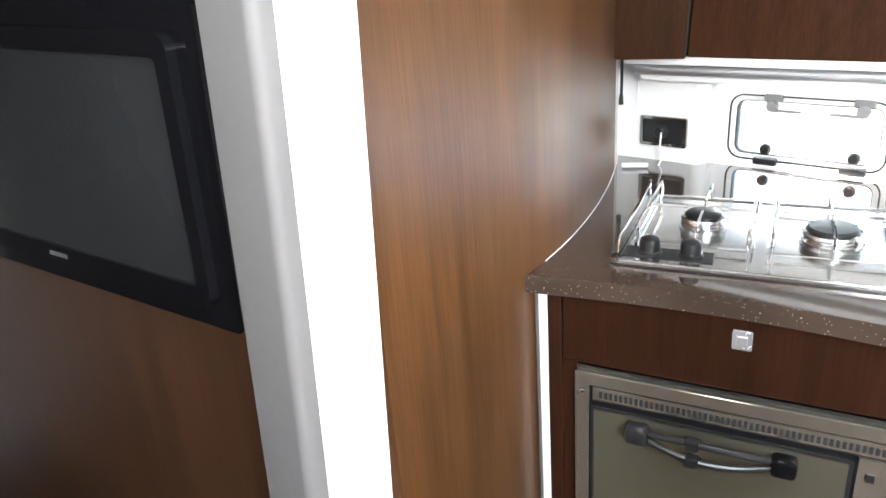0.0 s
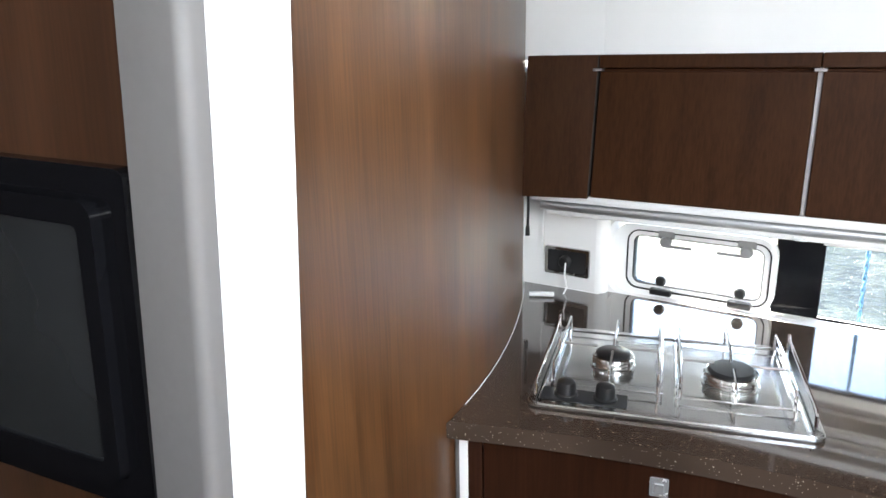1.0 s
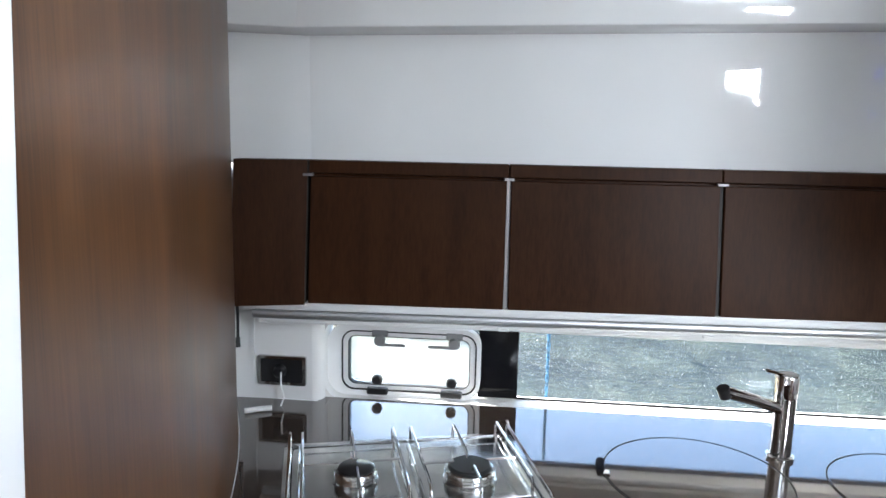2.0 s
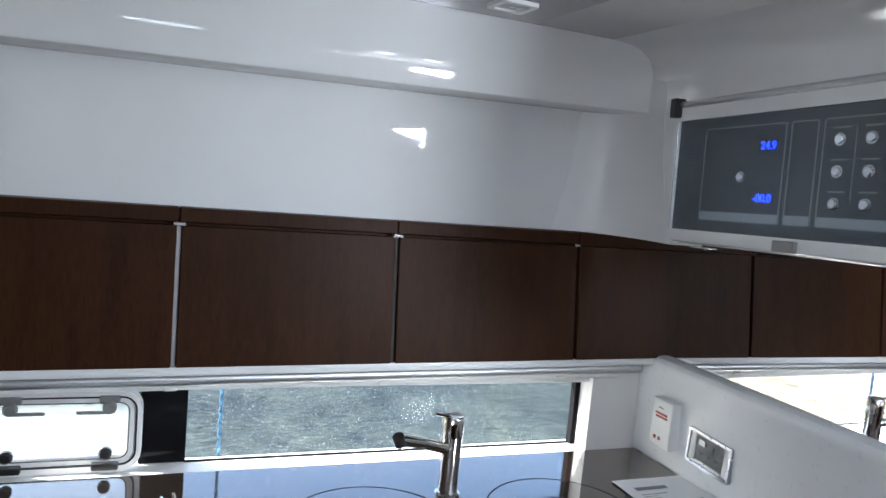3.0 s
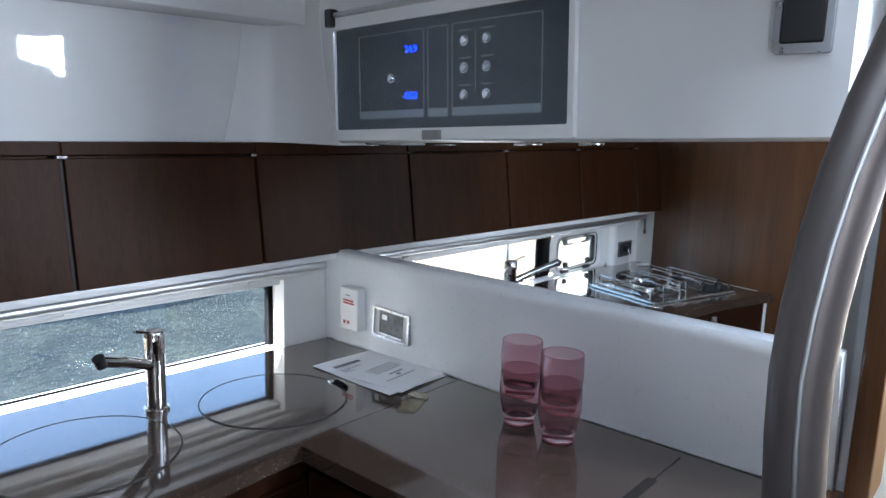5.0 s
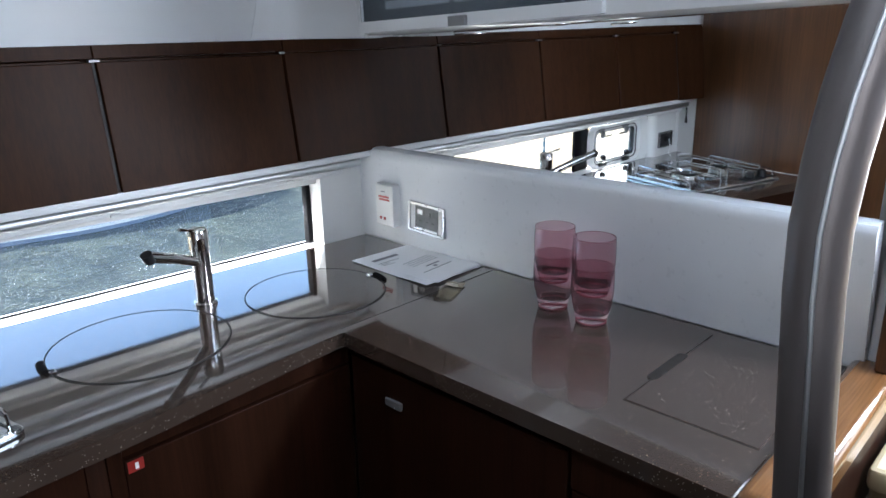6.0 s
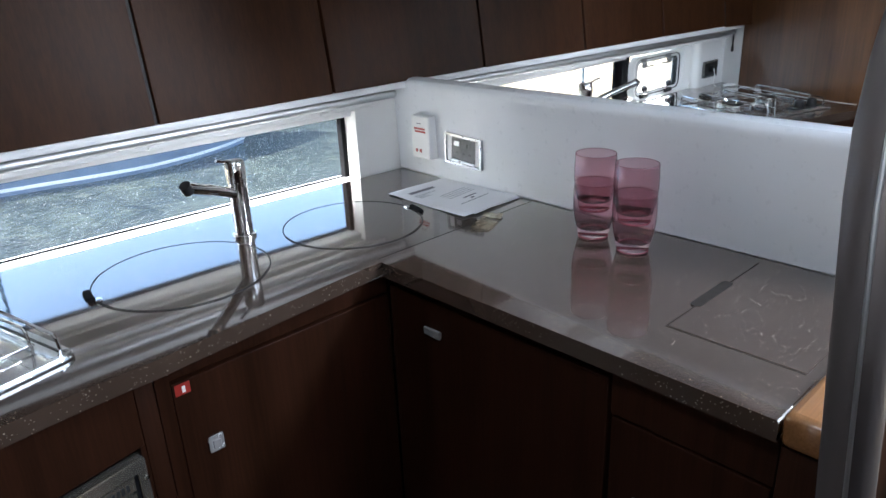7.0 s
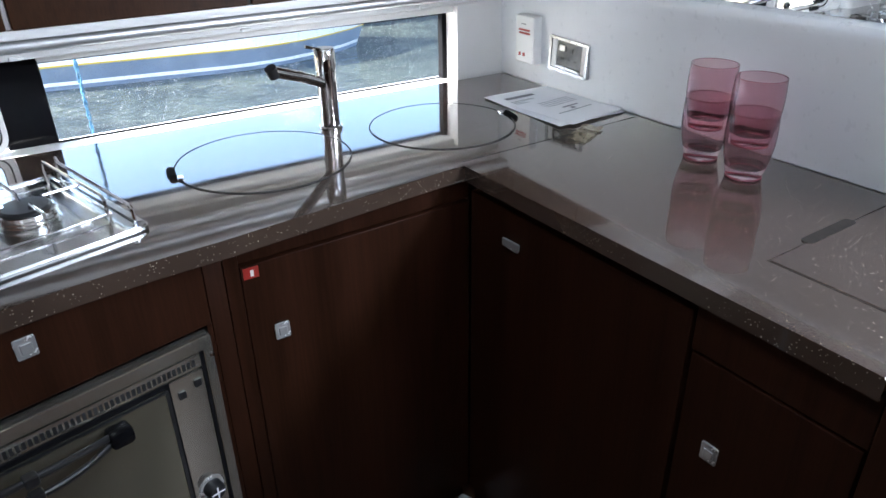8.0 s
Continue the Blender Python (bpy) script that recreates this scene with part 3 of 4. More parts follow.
def cup_y(z):
    return Y_LO + (Y_HI - Y_LO) * (z - Z_LO) / (Z_HI - Z_LO)


def cup_slab(bm, x0, x1, z0, z1, out=0.0, thick=0.018, bev=0.0015):
    pts = [(x, cup_y(z) - out + d, z) for d in (0, thick) for z in (z0, z1) for x in (x0, x1)]
    v = [bm.verts.new(p) for p in pts]
    f = [bm.faces.new([v[i] for i in q]) for q in ((0, 1, 3, 2), (4, 6, 7, 5), (0, 4, 5, 1), (2, 3, 7, 6), (0, 2, 6, 4), (1, 5, 7, 3))]
    bmesh.ops.bevel(bm, geom=list({e for q in f for e in q.edges}), offset=bev, segments=1, affect="EDGES")
    return bm


def build_cupboards():
    edges = [-1.62, -1.19, -0.745, -0.28]
    for i in range(3):
        c = thing("wall_cupboard", pose(0, 0, 0), "dark walnut wall cupboard with a closed flat door", "cupboard", "cupboards over the window")
        x0, x1 = edges[i], edges[i + 1]
        part("body", cup_slab(B(), x0 + 0.001, x1 - 0.001, Z_LO + 0.004, Z_HI + 0.002, -0.021, 0.07), CAB_WOOD, c)
        part("door", cup_slab(B(), x0 + 0.005, x1 - 0.005, Z_LO, Z_HI - 0.003), CAB_WOOD, c)
        part("top_rail", cup_slab(B(), x0 + 0.001, x1 - 0.001, Z_HI + 0.004, 1.487, 0.0, 0.0455), CAB_WOOD, c)
        bm = cup_slab(B(), x0 - 0.011, x0 + 0.011, Z_HI - 0.003, Z_HI + 0.003, 0.004, 0.012, 0.0005)
        part("catch", bm, STRIP, c, "small bright metal catch")
        if i == 2:
            part("catch", cup_slab(B(), x1 - 0.014, x1 + 0.002, Z_HI - 0.003, Z_HI + 0.003, 0.004, 0.012, 0.0005), CHROME, c)
        if i:
            part("reveal_strip", cup_slab(B(), x0 - 0.0045, x0 + 0.0045, Z_LO, Z_HI - 0.004, -0.008, 0.006, 0.0005), STRIP if i == 1 else NOTCH, c, "light metal strip in the door gap")
    f = thing("filler_panel", pose(0, 0, 0), "dark walnut filler panel beside the mirror", "panel")
    part("board", cup_slab(B(), -0.277, -0.003, Z_LO, Z_HI - 0.001), CAB_WOOD, f)
    part("top_rail", cup_slab(B(), -0.277, -0.003, Z_HI, 1.487, 0.0, 0.0455), CAB_WOOD, f)
    # angled filler at the bulkhead
    f = thing("filler_panel", pose(0, 0, 0), "angled dark walnut filler at the bulkhead", "panel")
    bm = B()
    a, b = (-1.772, -0.035), (-1.6225, 0.0)
    pts = []
    for d in (0, 0.018):
        for z in (Z_LO - 0.004, 1.487):
            for x, y in (a, b):
                pts.append((x, y + cup_y(z) + d * 2.5, z))
    v = [bm.verts.new(p) for p in pts]
    for q in ((0, 1, 3, 2), (4, 6, 7, 5), (0, 4, 5, 1), (2, 3, 7, 6), (0, 2, 6, 4), (1, 5, 7, 3)):
        bm.faces.new([v[i] for i in q])
    part("board", bm, CAB_WOOD, f)
    part("edge_strip", cup_slab(B(), -1.6235, -1.6205, Z_LO, 1.486, -0.002, 0.012, 0.0004), NOTCH, f, "dark joint strip")
    # shelf underside and blind rail
    rail = thing("blind_rail", pose(0, 0, 0), "grey aluminium blind rail under the cupboards", "rail")
    part("underside", box(B(), -1.76, -0.004, -0.052, 0.09, 1.163, 1.181, 0.003), WHITE_PL, rail, "white underside board")
    part("cassette", tube(B(), [(-1.745, -0.022, 1.148), (-0.9, -0.022, 1.148), (-0.055, -0.022, 1.148)], 0.0125, 14), RAIL_ALU, rail)
    part("lower_batten", box(B(), -1.74, -0.10, -0.008, 0.011, 1.12, 1.137, 0.004), WHITE_PL, rail, "white batten")
    for x in (-1.19, -0.745, -0.285):
        part("clip", box(B(), x - 0.012, x + 0.012, -0.014, -0.002, 1.121, 1.128, 0.002), WHITE_PL, rail)


# ---- mirror wall ----
def build_mirror_wall():
    mir = thing("wall_mirror", pose(mirror_x(0), -0.0, 1.2, 0, -0.3, -2.32), "wide frameless mirror over the worktop", "mirror")
    part("glass", box(B(), 0.0, 0.004, -1.335, 0.0, -0.02, 0.40), MIRROR, mir)
    # splashback with a soft rolled top
    prof = [(-0.02, 0.921), (-0.02, 1.12), (-0.0207, 1.135), (-0.0225, 1.149), (-0.025, 1.161), (-0.0268, 1.171), (-0.0262, 1.179), (-0.022, 1.1855), (-0.014, 1.1885), (0.0, 1.189), (0.008, 1.189), (0.008, 0.921)]
    ys = [0.02, -0.3, -0.7, -1.1, -1.34]
    spine = [(lambda p, y=y: (p[0] + mirror_x(y) * min(1, max(0, (p[1] - 0.921) / 0.235)), y, p[1] - y * 0.008 * max(0, (p[1] - 0.93) / 0.26))) for y in ys]
    tagged(part("wall_splashback", sweep(B(), prof, spine), SPLASH), "white laminate splashback with a rolled top", "splashback", kind=STRUCT)
    # detector
    det = thing("gas_detector", pose(-0.0245, -0.127, 0.976), "white boxy gas detector with red marks", "detector")
    part("body", box(B(), -0.032, 0.0, -0.036, 0.036, 0, 0.12, 0.004), WHITE_PL, det)
    part("emblem", box(B(), -0.0335, -0.0315, -0.004, 0.012, 0.098, 0.1), INK, det)
    part("lettering_bar", box(B(), -0.0335, -0.0315, -0.02, 0.022, 0.082, 0.087), INK_RED, det)
    part("lettering_bar", box(B(), -0.0335, -0.0315, -0.022, 0.02, 0.074, 0.079), INK_RED, det)
    for y in (0.0, 0.016):
        part("indicator", box(B(), -0.0338, -0.0315, y - 0.004, y + 0.004, 0.018, 0.027, 0.001), INK_RED, det)
    # double outlet
    o = thing("power_outlet", pose(-0.0265, -0.27, 1.014, 90, 2.5, -90), "chrome framed double power outlet", "outlet")
    part("frame", ring_slab(B(), rounded(0.136, 0.084, 0.003, 2), rounded(0.122, 0.07, 0.002, 2), 0, 0.011), OUTLET_MET, o, "thin brushed metal frame")
    for sx in (-1, 1):
        part("side_plate", box(B(), sx * 0.0525 - 0.0085, sx * 0.0525 + 0.0085, -0.034, 0.034, 0, 0.008, 0.002), WHITE_PL, o, "bright side plate")
    part("insert", prism(B(), rounded(0.0875, 0.069, 0.002, 2), 0, 0.006), SOCKET_GREY, o, "dark grey socket insert")
    part("rocker", box(B(), -0.034, -0.014, 0.01, 0.024, 0.005, 0.0085, 0.001), OUTLET_MET, o, "small satin rocker")
    part("bottom_lip", box(B(), -0.043, 0.043, -0.034, -0.027, 0.004, 0.0095, 0.001), OUTLET_MET, o, "bright lower lip")
    for x, z, w, t in ((0.012, 0.014, 0.004, 0.011), (0.001, -0.008, 0.009, 0.004), (0.023, -0.008, 0.009, 0.004), (-0.024, -0.008, 0.009, 0.004)):
        part("slot", box(B(), x - w / 2, x + w / 2, z - t / 2, z + t / 2, 0.005, 0.0066), RUBBER, o)


def text_mesh(name, words, size, mat, parent, m):
    cu = bpy.data.curves.new(name, "FONT")
    cu.body, cu.size, cu.extrude, cu.align_x, cu.align_y = words, size, 0.0006, "CENTER", "CENTER"
    tmp = new(name + "_outline", cu)
    bpy.context.view_layer.update()
    me = bpy.data.meshes.new_from_object(tmp.evaluated_get(bpy.context.evaluated_depsgraph_get()))
    bpy.data.objects.remove(tmp)
    me.name = name
    me.materials.clear()
    me.materials.append(mat)
    ob = new(name, me)
    ob.parent = parent
    ob.matrix_basis = m
    return ob


def build_switch_panel():
    # local x along the wall away from the hull, local y up, local z out of the wall
    p = thing("switch_panel", pose(-0.1715, -0.535, 1.665, 90, 0, -90) @ pose(0, 0, 0, 0, 0, 2.5), "smoked electrical switch panel with blue digits in a white frame", "switch panel")
    w, h = 0.672, 0.29
    part("frame", ring_slab(B(), rounded(w, h, 0.004, 2, 0, -0.006), rounded(w - 0.026, 0.234, 0.004, 2, 0, -0.009), 0, 0.014), GEL, p, "white frame")
    part("face", prism(B(), rounded(w - 0.024, 0.236, 0.003, 2, 0, -0.009), 0, 0.004), PANEL_BG, p, "slate grey panel face")
    for x0, x1 in ((-0.245, -0.04), (-0.03, 0.028), (0.038, 0.262)):
        c, ww = (x0 + x1) / 2, x1 - x0
        part("outline", ring_slab(B(), rounded(ww, 0.19, 0.006, 3, c, -0.008), rounded(ww - 0.005, 0.185, 0.004, 3, c, -0.008), 0.004, 0.0048), PANEL_LINE, p)
        part("caption_strip", prism(B(), rounded(ww - 0.007, 0.016, 0.003, 2, c, -0.0925), 0.004, 0.0051), PANEL_STRIP, p, "pale caption strip")
    for r, y in enumerate((0.049, -0.006, -0.061)):
        for x in (0.073, 0.131):
            part("switch", lathe(B(), [(0.011, 0.004), (0.011, 0.008), (0.007, 0.0085), (0.0085, 0.0105), (0.007, 0.012), (0, 0.012)], 16, (x, y, 0)), CHROME, p, "round metal push switch")
            part("caption_bar", box(B(), x - 0.016, x + 0.016, y + 0.019, y + 0.022, 0.004, 0.0047), PANEL_LINE, p)
    part("switch", lathe(B(), [(0.011, 0.004), (0.011, 0.008), (0.007, 0.0085), (0.0085, 0.0105), (0.007, 0.012), (0, 0.012)], 16, (-0.138, -0.014, 0)), CHROME, p)
    part("divider", box(B(), 0.1, 0.1015, -0.055, 0.07, 0.004, 0.0047), PANEL_LINE, p)
    text_mesh("digits", "24.9", 0.021, BLUE_LED, p, pose(-0.078, 0.045, 0.0055))
    text_mesh("digits", "-00.0", 0.021, BLUE_LED, p, pose(-0.082, -0.055, 0.0055))
    part("cover", prism(B(), rounded(w - 0.027, 0.233, 0.003, 2, 0, -0.009), 0.0125, 0.0145), PANEL_GLASS, p, "clear smoked cover").visible_shadow = False
    part("hinge_tube", tube(B(), [(-w / 2 + 0.01, h / 2 - 0.002, 0.014), (w / 2 - 0.01, h / 2 - 0.002, 0.014)], 0.007, 10), RAIL_ALU, p)
    for s in (-1, 1):
        part("hinge_block", box(B(), s * (w / 2 - 0.01) - 0.011, s * (w / 2 - 0.01) + 0.011, h / 2 - 0.03, h / 2 + 0.012, 0.004, 0.03, 0.003), BLACK, p, "black hinge block")
    part("catch", box(B(), -0.032, 0.016, -h / 2 - 0.007, -h / 2 + 0.014, 0.01, 0.024, 0.002), GREYPL, p, "grey plastic catch")
    for x in (-0.24, 0.22):
        part("hinge_clip", box(B(), x - 0.022, x + 0.022, -h / 2 - 0.02, -h / 2 - 0.016, -0.03, 0.006, 0.001), CHROME, p, "small metal clip")
    s = thing("light_switch", pose(-0.1715, -1.25, 1.714, 90, 0, -90), "dark rocker switch in a chrome frame", "switch")
    part("frame", ring_slab(B(), rounded(0.082, 0.098, 0.006), rounded(0.062, 0.07, 0.004), 0, 0.012), OUTLET_MET, s)
    part("rocker", box(B(), -0.031, 0.031, -0.034, 0.034, 0.002, 0.012, 0.003), BLACK, s)


# ---- worktop and base units ----
def build_worktop():
    n = 22
    front = [(-0.524 + (-1.637 + 0.524) * i / n, counter_front(-0.524 + (-1.637 + 0.524) * i / n)) for i in range(n + 1)]
    side = [(panel_face(y) + 0.0015, y) for y in (-0.664 + 0.72 * i / 11 for i in range(1, 12))]
    back = [(-0.021, hull_y(-0.021) - 0.0005), (-1.617, hull_y(-1.617) - 0.0005), (-1.618, hull_y(-1.618, -0.0225)), (side[-1][0], side[-1][1])]
    outline = back + side[-2::-1] + front[::-1] + [(-0.532, -1.318), (-0.021, -1.318)]
    bm = B()
    prism(bm, outline, TOP - 0.032, TOP, 0.004)
    top = thing("worktop", pose(0, 0, 0), "glossy brown speckled solid-surface worktop", "worktop")
    part("slab", bm, COUNTER, top)
    part("joint", box(B(), -0.52, -0.03, -0.5005, -0.4985, TOP - 0.001, TOP + 0.0004), RUBBER, top, "fine joint line")
    bead = [(x + 0.0012, y, TOP + 0.0006) for x, y in side] + [(back[2][0], back[2][1] - 0.0012, TOP + 0.0006)]
    part("sealant_bead", tube(B(), bead, 0.0011, 6), WHITE_PL, top, "thin white sealant bead along the bulkhead")
    lid = part("lid", box(B(), -0.392, -0.05, -1.3, -1.082, TOP - 0.002, TOP + 0.0012, 0.001), COUNTER, top, "flush cool-box lid")
    g = B()
    box(g, -0.3945, -0.05, -1.0812, -1.0792, TOP - 0.002, TOP + 0.0006)
    box(g, -0.3945, -0.3925, -1.3, -1.0812, TOP - 0.002, TOP + 0.0006)
    part("groove", g, NOTCH, lid)
    bm = prism(B(), rounded(0.13, 0.02, 0.009, 4, -0.235, -1.079), TOP - 0.001, TOP + 0.0016)
    part("finger_notch", bm, NOTCH, lid, "dark finger notch")
    for x, y, r, a in ((-0.828, -0.255, 0.172, 172), (-0.42, -0.283, 0.163, -14)):
        c = thing("sink_cover", pose(x, y, TOP), "round flush sink cover of speckled brown stone", "sink cover", "sink covers")
        part("disc", lathe(B(), [(0, 0.0012), (r - 0.003, 0.0012), (r - 0.003, -0.001)], 72), COUNTER, c)
        part("seal", tube(B(), [(r * math.cos(2 * math.pi * i / 72), r * math.sin(2 * math.pi * i / 72), 0.0006) for i in range(72)], 0.0015, 6, True), RUBBER, c, "thin black seal")
        k = radians(a)
        bm = tube(B(), [((r + 0.006) * math.cos(k + q), (r + 0.006) * math.sin(k + q), 0.002) for q in (-0.14, -0.07, 0, 0.07, 0.14)], 0.0085, 8, False, 0.75)
        part("finger_notch", bm, MATT_BLACK, c, "black finger notch")
        part("catch", box(B(), -0.006, 0.006, -0.009, 0.009, 0, 0.004, 0.0015), CHROME, c, "small chrome catch", at=pose((r - 0.004) * math.cos(k + 0.17), (r - 0.004) * math.sin(k + 0.17), 0.001, 0, 0, a))


def build_faucet():
    f = thing("faucet", pose(-0.633, -0.155, TOP), "polished chrome single-lever galley faucet", "faucet")
    part("base_ring", lathe(B(), [(0, 0), (0.027, 0), (0.027, 0.006), (0.022, 0.009), (0, 0.009)], 28), FAUCET_CHROME, f)
    part("body", lathe(B(), [(0, 0.008), (0.021, 0.008), (0.021, 0.128), (0.0225, 0.13), (0.0225, 0.172), (0.02, 0.176), (0, 0.176)], 28), FAUCET_CHROME, f)
    e = Vector((-0.15, -0.085, 0.165))
    part("spout", tube(B(), [Vector((-0.012, -0.006, 0.105)), e * 0.55 + Vector((0, 0, 0.047)), e], 0.0115, 14), FAUCET_CHROME, f)
    part("nozzle", tube(B(), [e + Vector((-0.006, -0.0035, 0.008)), e + Vector((0.003, 0.0015, -0.01))], 0.0118, 14), BLACK, f, "dark nozzle")
    part("lever", tube(B(), [Vector((-0.01, -0.004, 0.174)), Vector((-0.05, -0.018, 0.188))], 0.0035, 8), FAUCET_CHROME, f)


def latch(parent, m):
    bm = prism(B(), rounded(0.029, 0.033, 0.003, 3), 0, 0.004, 0.0012)
    k = part("latch", bm, LATCH_MET, parent, "square chrome push latch", at=m)
    part("button", prism(B(), rounded(0.015, 0.017, 0.002, 3, 0, -0.001), 0.003, 0.0062, 0.0012), LATCH_MET, k)
    # Raised grey ring stands in for the shadow round the button
    part("shadow_gap", ring_slab(B(), rounded(0.0185, 0.0205, 0.003, 3, 0, -0.001), rounded(0.0148, 0.0168, 0.002, 3, 0, -0.001), 0.0036, 0.00425), GREYPL, k)
    return k


def build_base_units():
    # oven unit, turned with the hull
    yaw = 11.8
    m = pose(-1.012, -0.508, 0, 0, 0, yaw)      # local x runs back along the front towards -x as negative values
    u = thing("oven_cabinet", m, "dark walnut cabinet housing the built-in oven", "cabinet")
    L = 0.625
    part("side_panel", box(B(), -0.035, 0.0, 0, 0.42, 0, 0.887, 0.002), BASE_WOOD_SHADED, u)
    part("side_panel", box(B(), -L, -L + 0.035, 0, 0.3, 0, 0.887, 0.002), BASE_WOOD_SHADED, u)
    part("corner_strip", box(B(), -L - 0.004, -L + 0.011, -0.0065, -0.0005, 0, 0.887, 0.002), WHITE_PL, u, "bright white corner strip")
    part("corner_post", tube(B(), [(-L - 0.006, 0.006, 0.0), (-L - 0.006, 0.006, 0.886)], 0.0085, 14), POST_SHADED, u, "grey rounded corner post")
    part("stile", box(B(), -L + 0.036, -L + 0.0615, 0.001, 0.03, 0.304, 0.757, 0.001), BASE_WOOD_SHADED, u)
    part("stile", box(B(), -0.0448, -0.0355, 0.001, 0.03, 0.304, 0.757, 0.001), BASE_WOOD_SHADED, u)
    part("plinth", box(B(), -L + 0.036, -0.036, 0.005, 0.3, 0, 0.303, 0.002), BASE_WOOD_SHADED, u)
    d = part("drawer", box(B(), -L + 0.037, -0.037, -0.004, 0.018, 0.758, 0.8865, 0.0035), BASE_WOOD_SHADED, u)
    latch(d, pose(-0.306, -0.004, 0.852, 90, 0, 0))
    o = thing("oven", m @ pose(-0.302, -0.0, 0.309), "built-in stainless oven with a dark glass door", "oven")
    w, h = 0.525, 0.438
    def front(bm, y=0.0):
        bmesh.ops.transform(bm, matrix=pose(0, y, h / 2, 90, 0, 0), verts=bm.verts)
        return bm
    fr = ring_slab(B(), rounded(w - 0.008, h, 0.004, 2, -0.004), rounded(w - 0.05, h - 0.05, 0.003, 2), -0.01, 0.012)
    bmesh.ops.bevel(fr, geom=[e for e in fr.edges if all(v.co.z > 0.011 for v in e.verts)], offset=0.0018, segments=2, affect="EDGES")
    part("frame", front(fr), OVEN_STEEL, o, "brushed steel frame")
    part("body", box(B(), -w / 2 + 0.015, w / 2 - 0.015, 0.004, 0.28, 0.015, h - 0.015), BLACK, o)
    part("vent_strip", box(B(), -w / 2 + 0.03, w / 2 - 0.03, -0.007, 0.004, h - 0.056, h - 0.03, 0.001), OVEN_STEEL, o)
    for i in range(52):
        x = -w / 2 + 0.045 + i * (w - 0.09) / 51
        part("vent_slot", box(B(), x - 0.0026, x + 0.0026, -0.0076, -0.004, h - 0.050, h - 0.037), RUBBER, o)
    part("control_strip", box(B(), w / 2 - 0.092, w / 2 - 0.031, -0.006, 0.004, 0.03, h - 0.061, 0.001), OVEN_STEEL, o)
    door = part("door", box(B(), -w / 2 + 0.03, w / 2 - 0.1, -0.012, 0.003, 0.03, h - 0.067, 0.003), OVEN_DOOR, o, "mirror-dark olive oven door")
    part("door_edge", front(ring_slab(B(), rounded(w - 0.126, h - 0.096, 0.004, 3, -0.034, -0.018), rounded(w - 0.136, h - 0.106, 0.003, 3, -0.034, -0.018), 0.011, 0.0135)), BLACK, door)
    arcs = [(-0.164 + 0.252 * i / 12, -0.012 - 0.036 * math.sin(math.pi * i / 12) ** 0.6, h - 0.089) for i in range(13)]
    hd = part("handle", tube(B(), [(x, y, z + 0.017 * math.sin(math.pi * i / 12)) for i, (x, y, z) in enumerate(arcs)], 0.006, 10), BLACK, door, "bowed double-bar handle")
    part("lower_bar", tube(B(), [(x, y, z - 0.017 * math.sin(math.pi * i / 12)) for i, (x, y, z) in enumerate(arcs)], 0.0055, 10), BLACK, hd)
    for i, s_, mat in ((0, 1, BLACK), (12, -1, TV_GLOSS)):
        x, y, z = arcs[i]
        part("end_cap", box(B(), x - 0.004 * s_, x + 0.034 * s_, y - 0.034, y, z - 0.015, z + 0.015, 0.008), mat, hd, "rounded handle end")
    for dz in (-0.016, 0.016):
        x, y, z = arcs[5]
        part("grip", box(B(), x - 0.01, x + 0.01, y - 0.009, y + 0.009, z + dz - 0.009, z + dz + 0.009, 0.003), BLACK, hd)
    # Solid black strips stand in for the shade in the oven's gaps
    for x0, x1, z0, z1 in ((w / 2 - 0.031, w / 2 - 0.0265, 0.028, h - 0.03), (w / 2 - 0.0985, w / 2 - 0.0925, 0.03, h - 0.058), (-w / 2 + 0.03, w / 2 - 0.093, h - 0.0665, h - 0.0575)):
        part("shadow_gap", box(B(), x0, x1, -0.0085, 0.0035, z0, z1), MATT_BLACK, o, "black strip for the shaded gap in the oven front")
    kx = w / 2 - 0.06
    part("dial_plate", lathe(B(), [(0, 0.0085), (0.0235, 0.0085), (0.025, 0.0055)], 24, (0, 0, 0), pose(kx, 0, 0.125, 90, 0, 0)), LATCH_MET, o, "bright dial ring")
    part("dial_mark", box(B(), kx - 0.013, kx + 0.013, -0.0312, -0.0296, 0.1235, 0.1265), PAPER, o)
    part("dial_mark", box(B(), kx - 0.0015, kx + 0.0015, -0.0313, -0.0297, 0.112, 0.138), PAPER, o)
    part("knob", lathe(B(), [(0, 0.03), (0.014, 0.03), (0.017, 0.026), (0.018, 0.006), (0.022, 0.004)], 20, (0, 0, 0), pose(kx, 0, 0.125, 90, 0, 0)), BLACK, o, "black oven knob")
    for z in (h - 0.09, h - 0.1):
        part("button", box(B(), w / 2 - 0.05 - (z < h - 0.095) * 0.03, w / 2 - 0.038 - (z < h - 0.095) * 0.03, -0.01, -0.005, z, z + 0.014, 0.001), BLACK, o)
    for x in (w / 2 - 0.012, -w / 2 + 0.012):
        part("screw", lathe(B(), [(0, 0.016), (0.004, 0.015), (0.005, 0.012)], 12, (0, 0, 0), pose(x, 0, h - 0.04, 90, 0, 0)), CHROME, o)
    # sink cabinet
    s = thing("sink_cabinet", pose(0, 0, 0), "dark walnut sink cabinet with a closed door", "cabinet")
    part("stile", box(B(), -1.0115, -0.986, -0.5095, -0.49, 0, 0.887, 0.001), BASE_WOOD_SHADED, s)
    part("top_rail", box(B(), -0.985, -0.505, -0.502, -0.48, 0.842, 0.887, 0.002), BASE_WOOD_SHADED, s)
    part("body", box(B(), -1.0, -0.505, -0.479, -0.05, 0.0, 0.83), BASE_WOOD_SHADED, s)
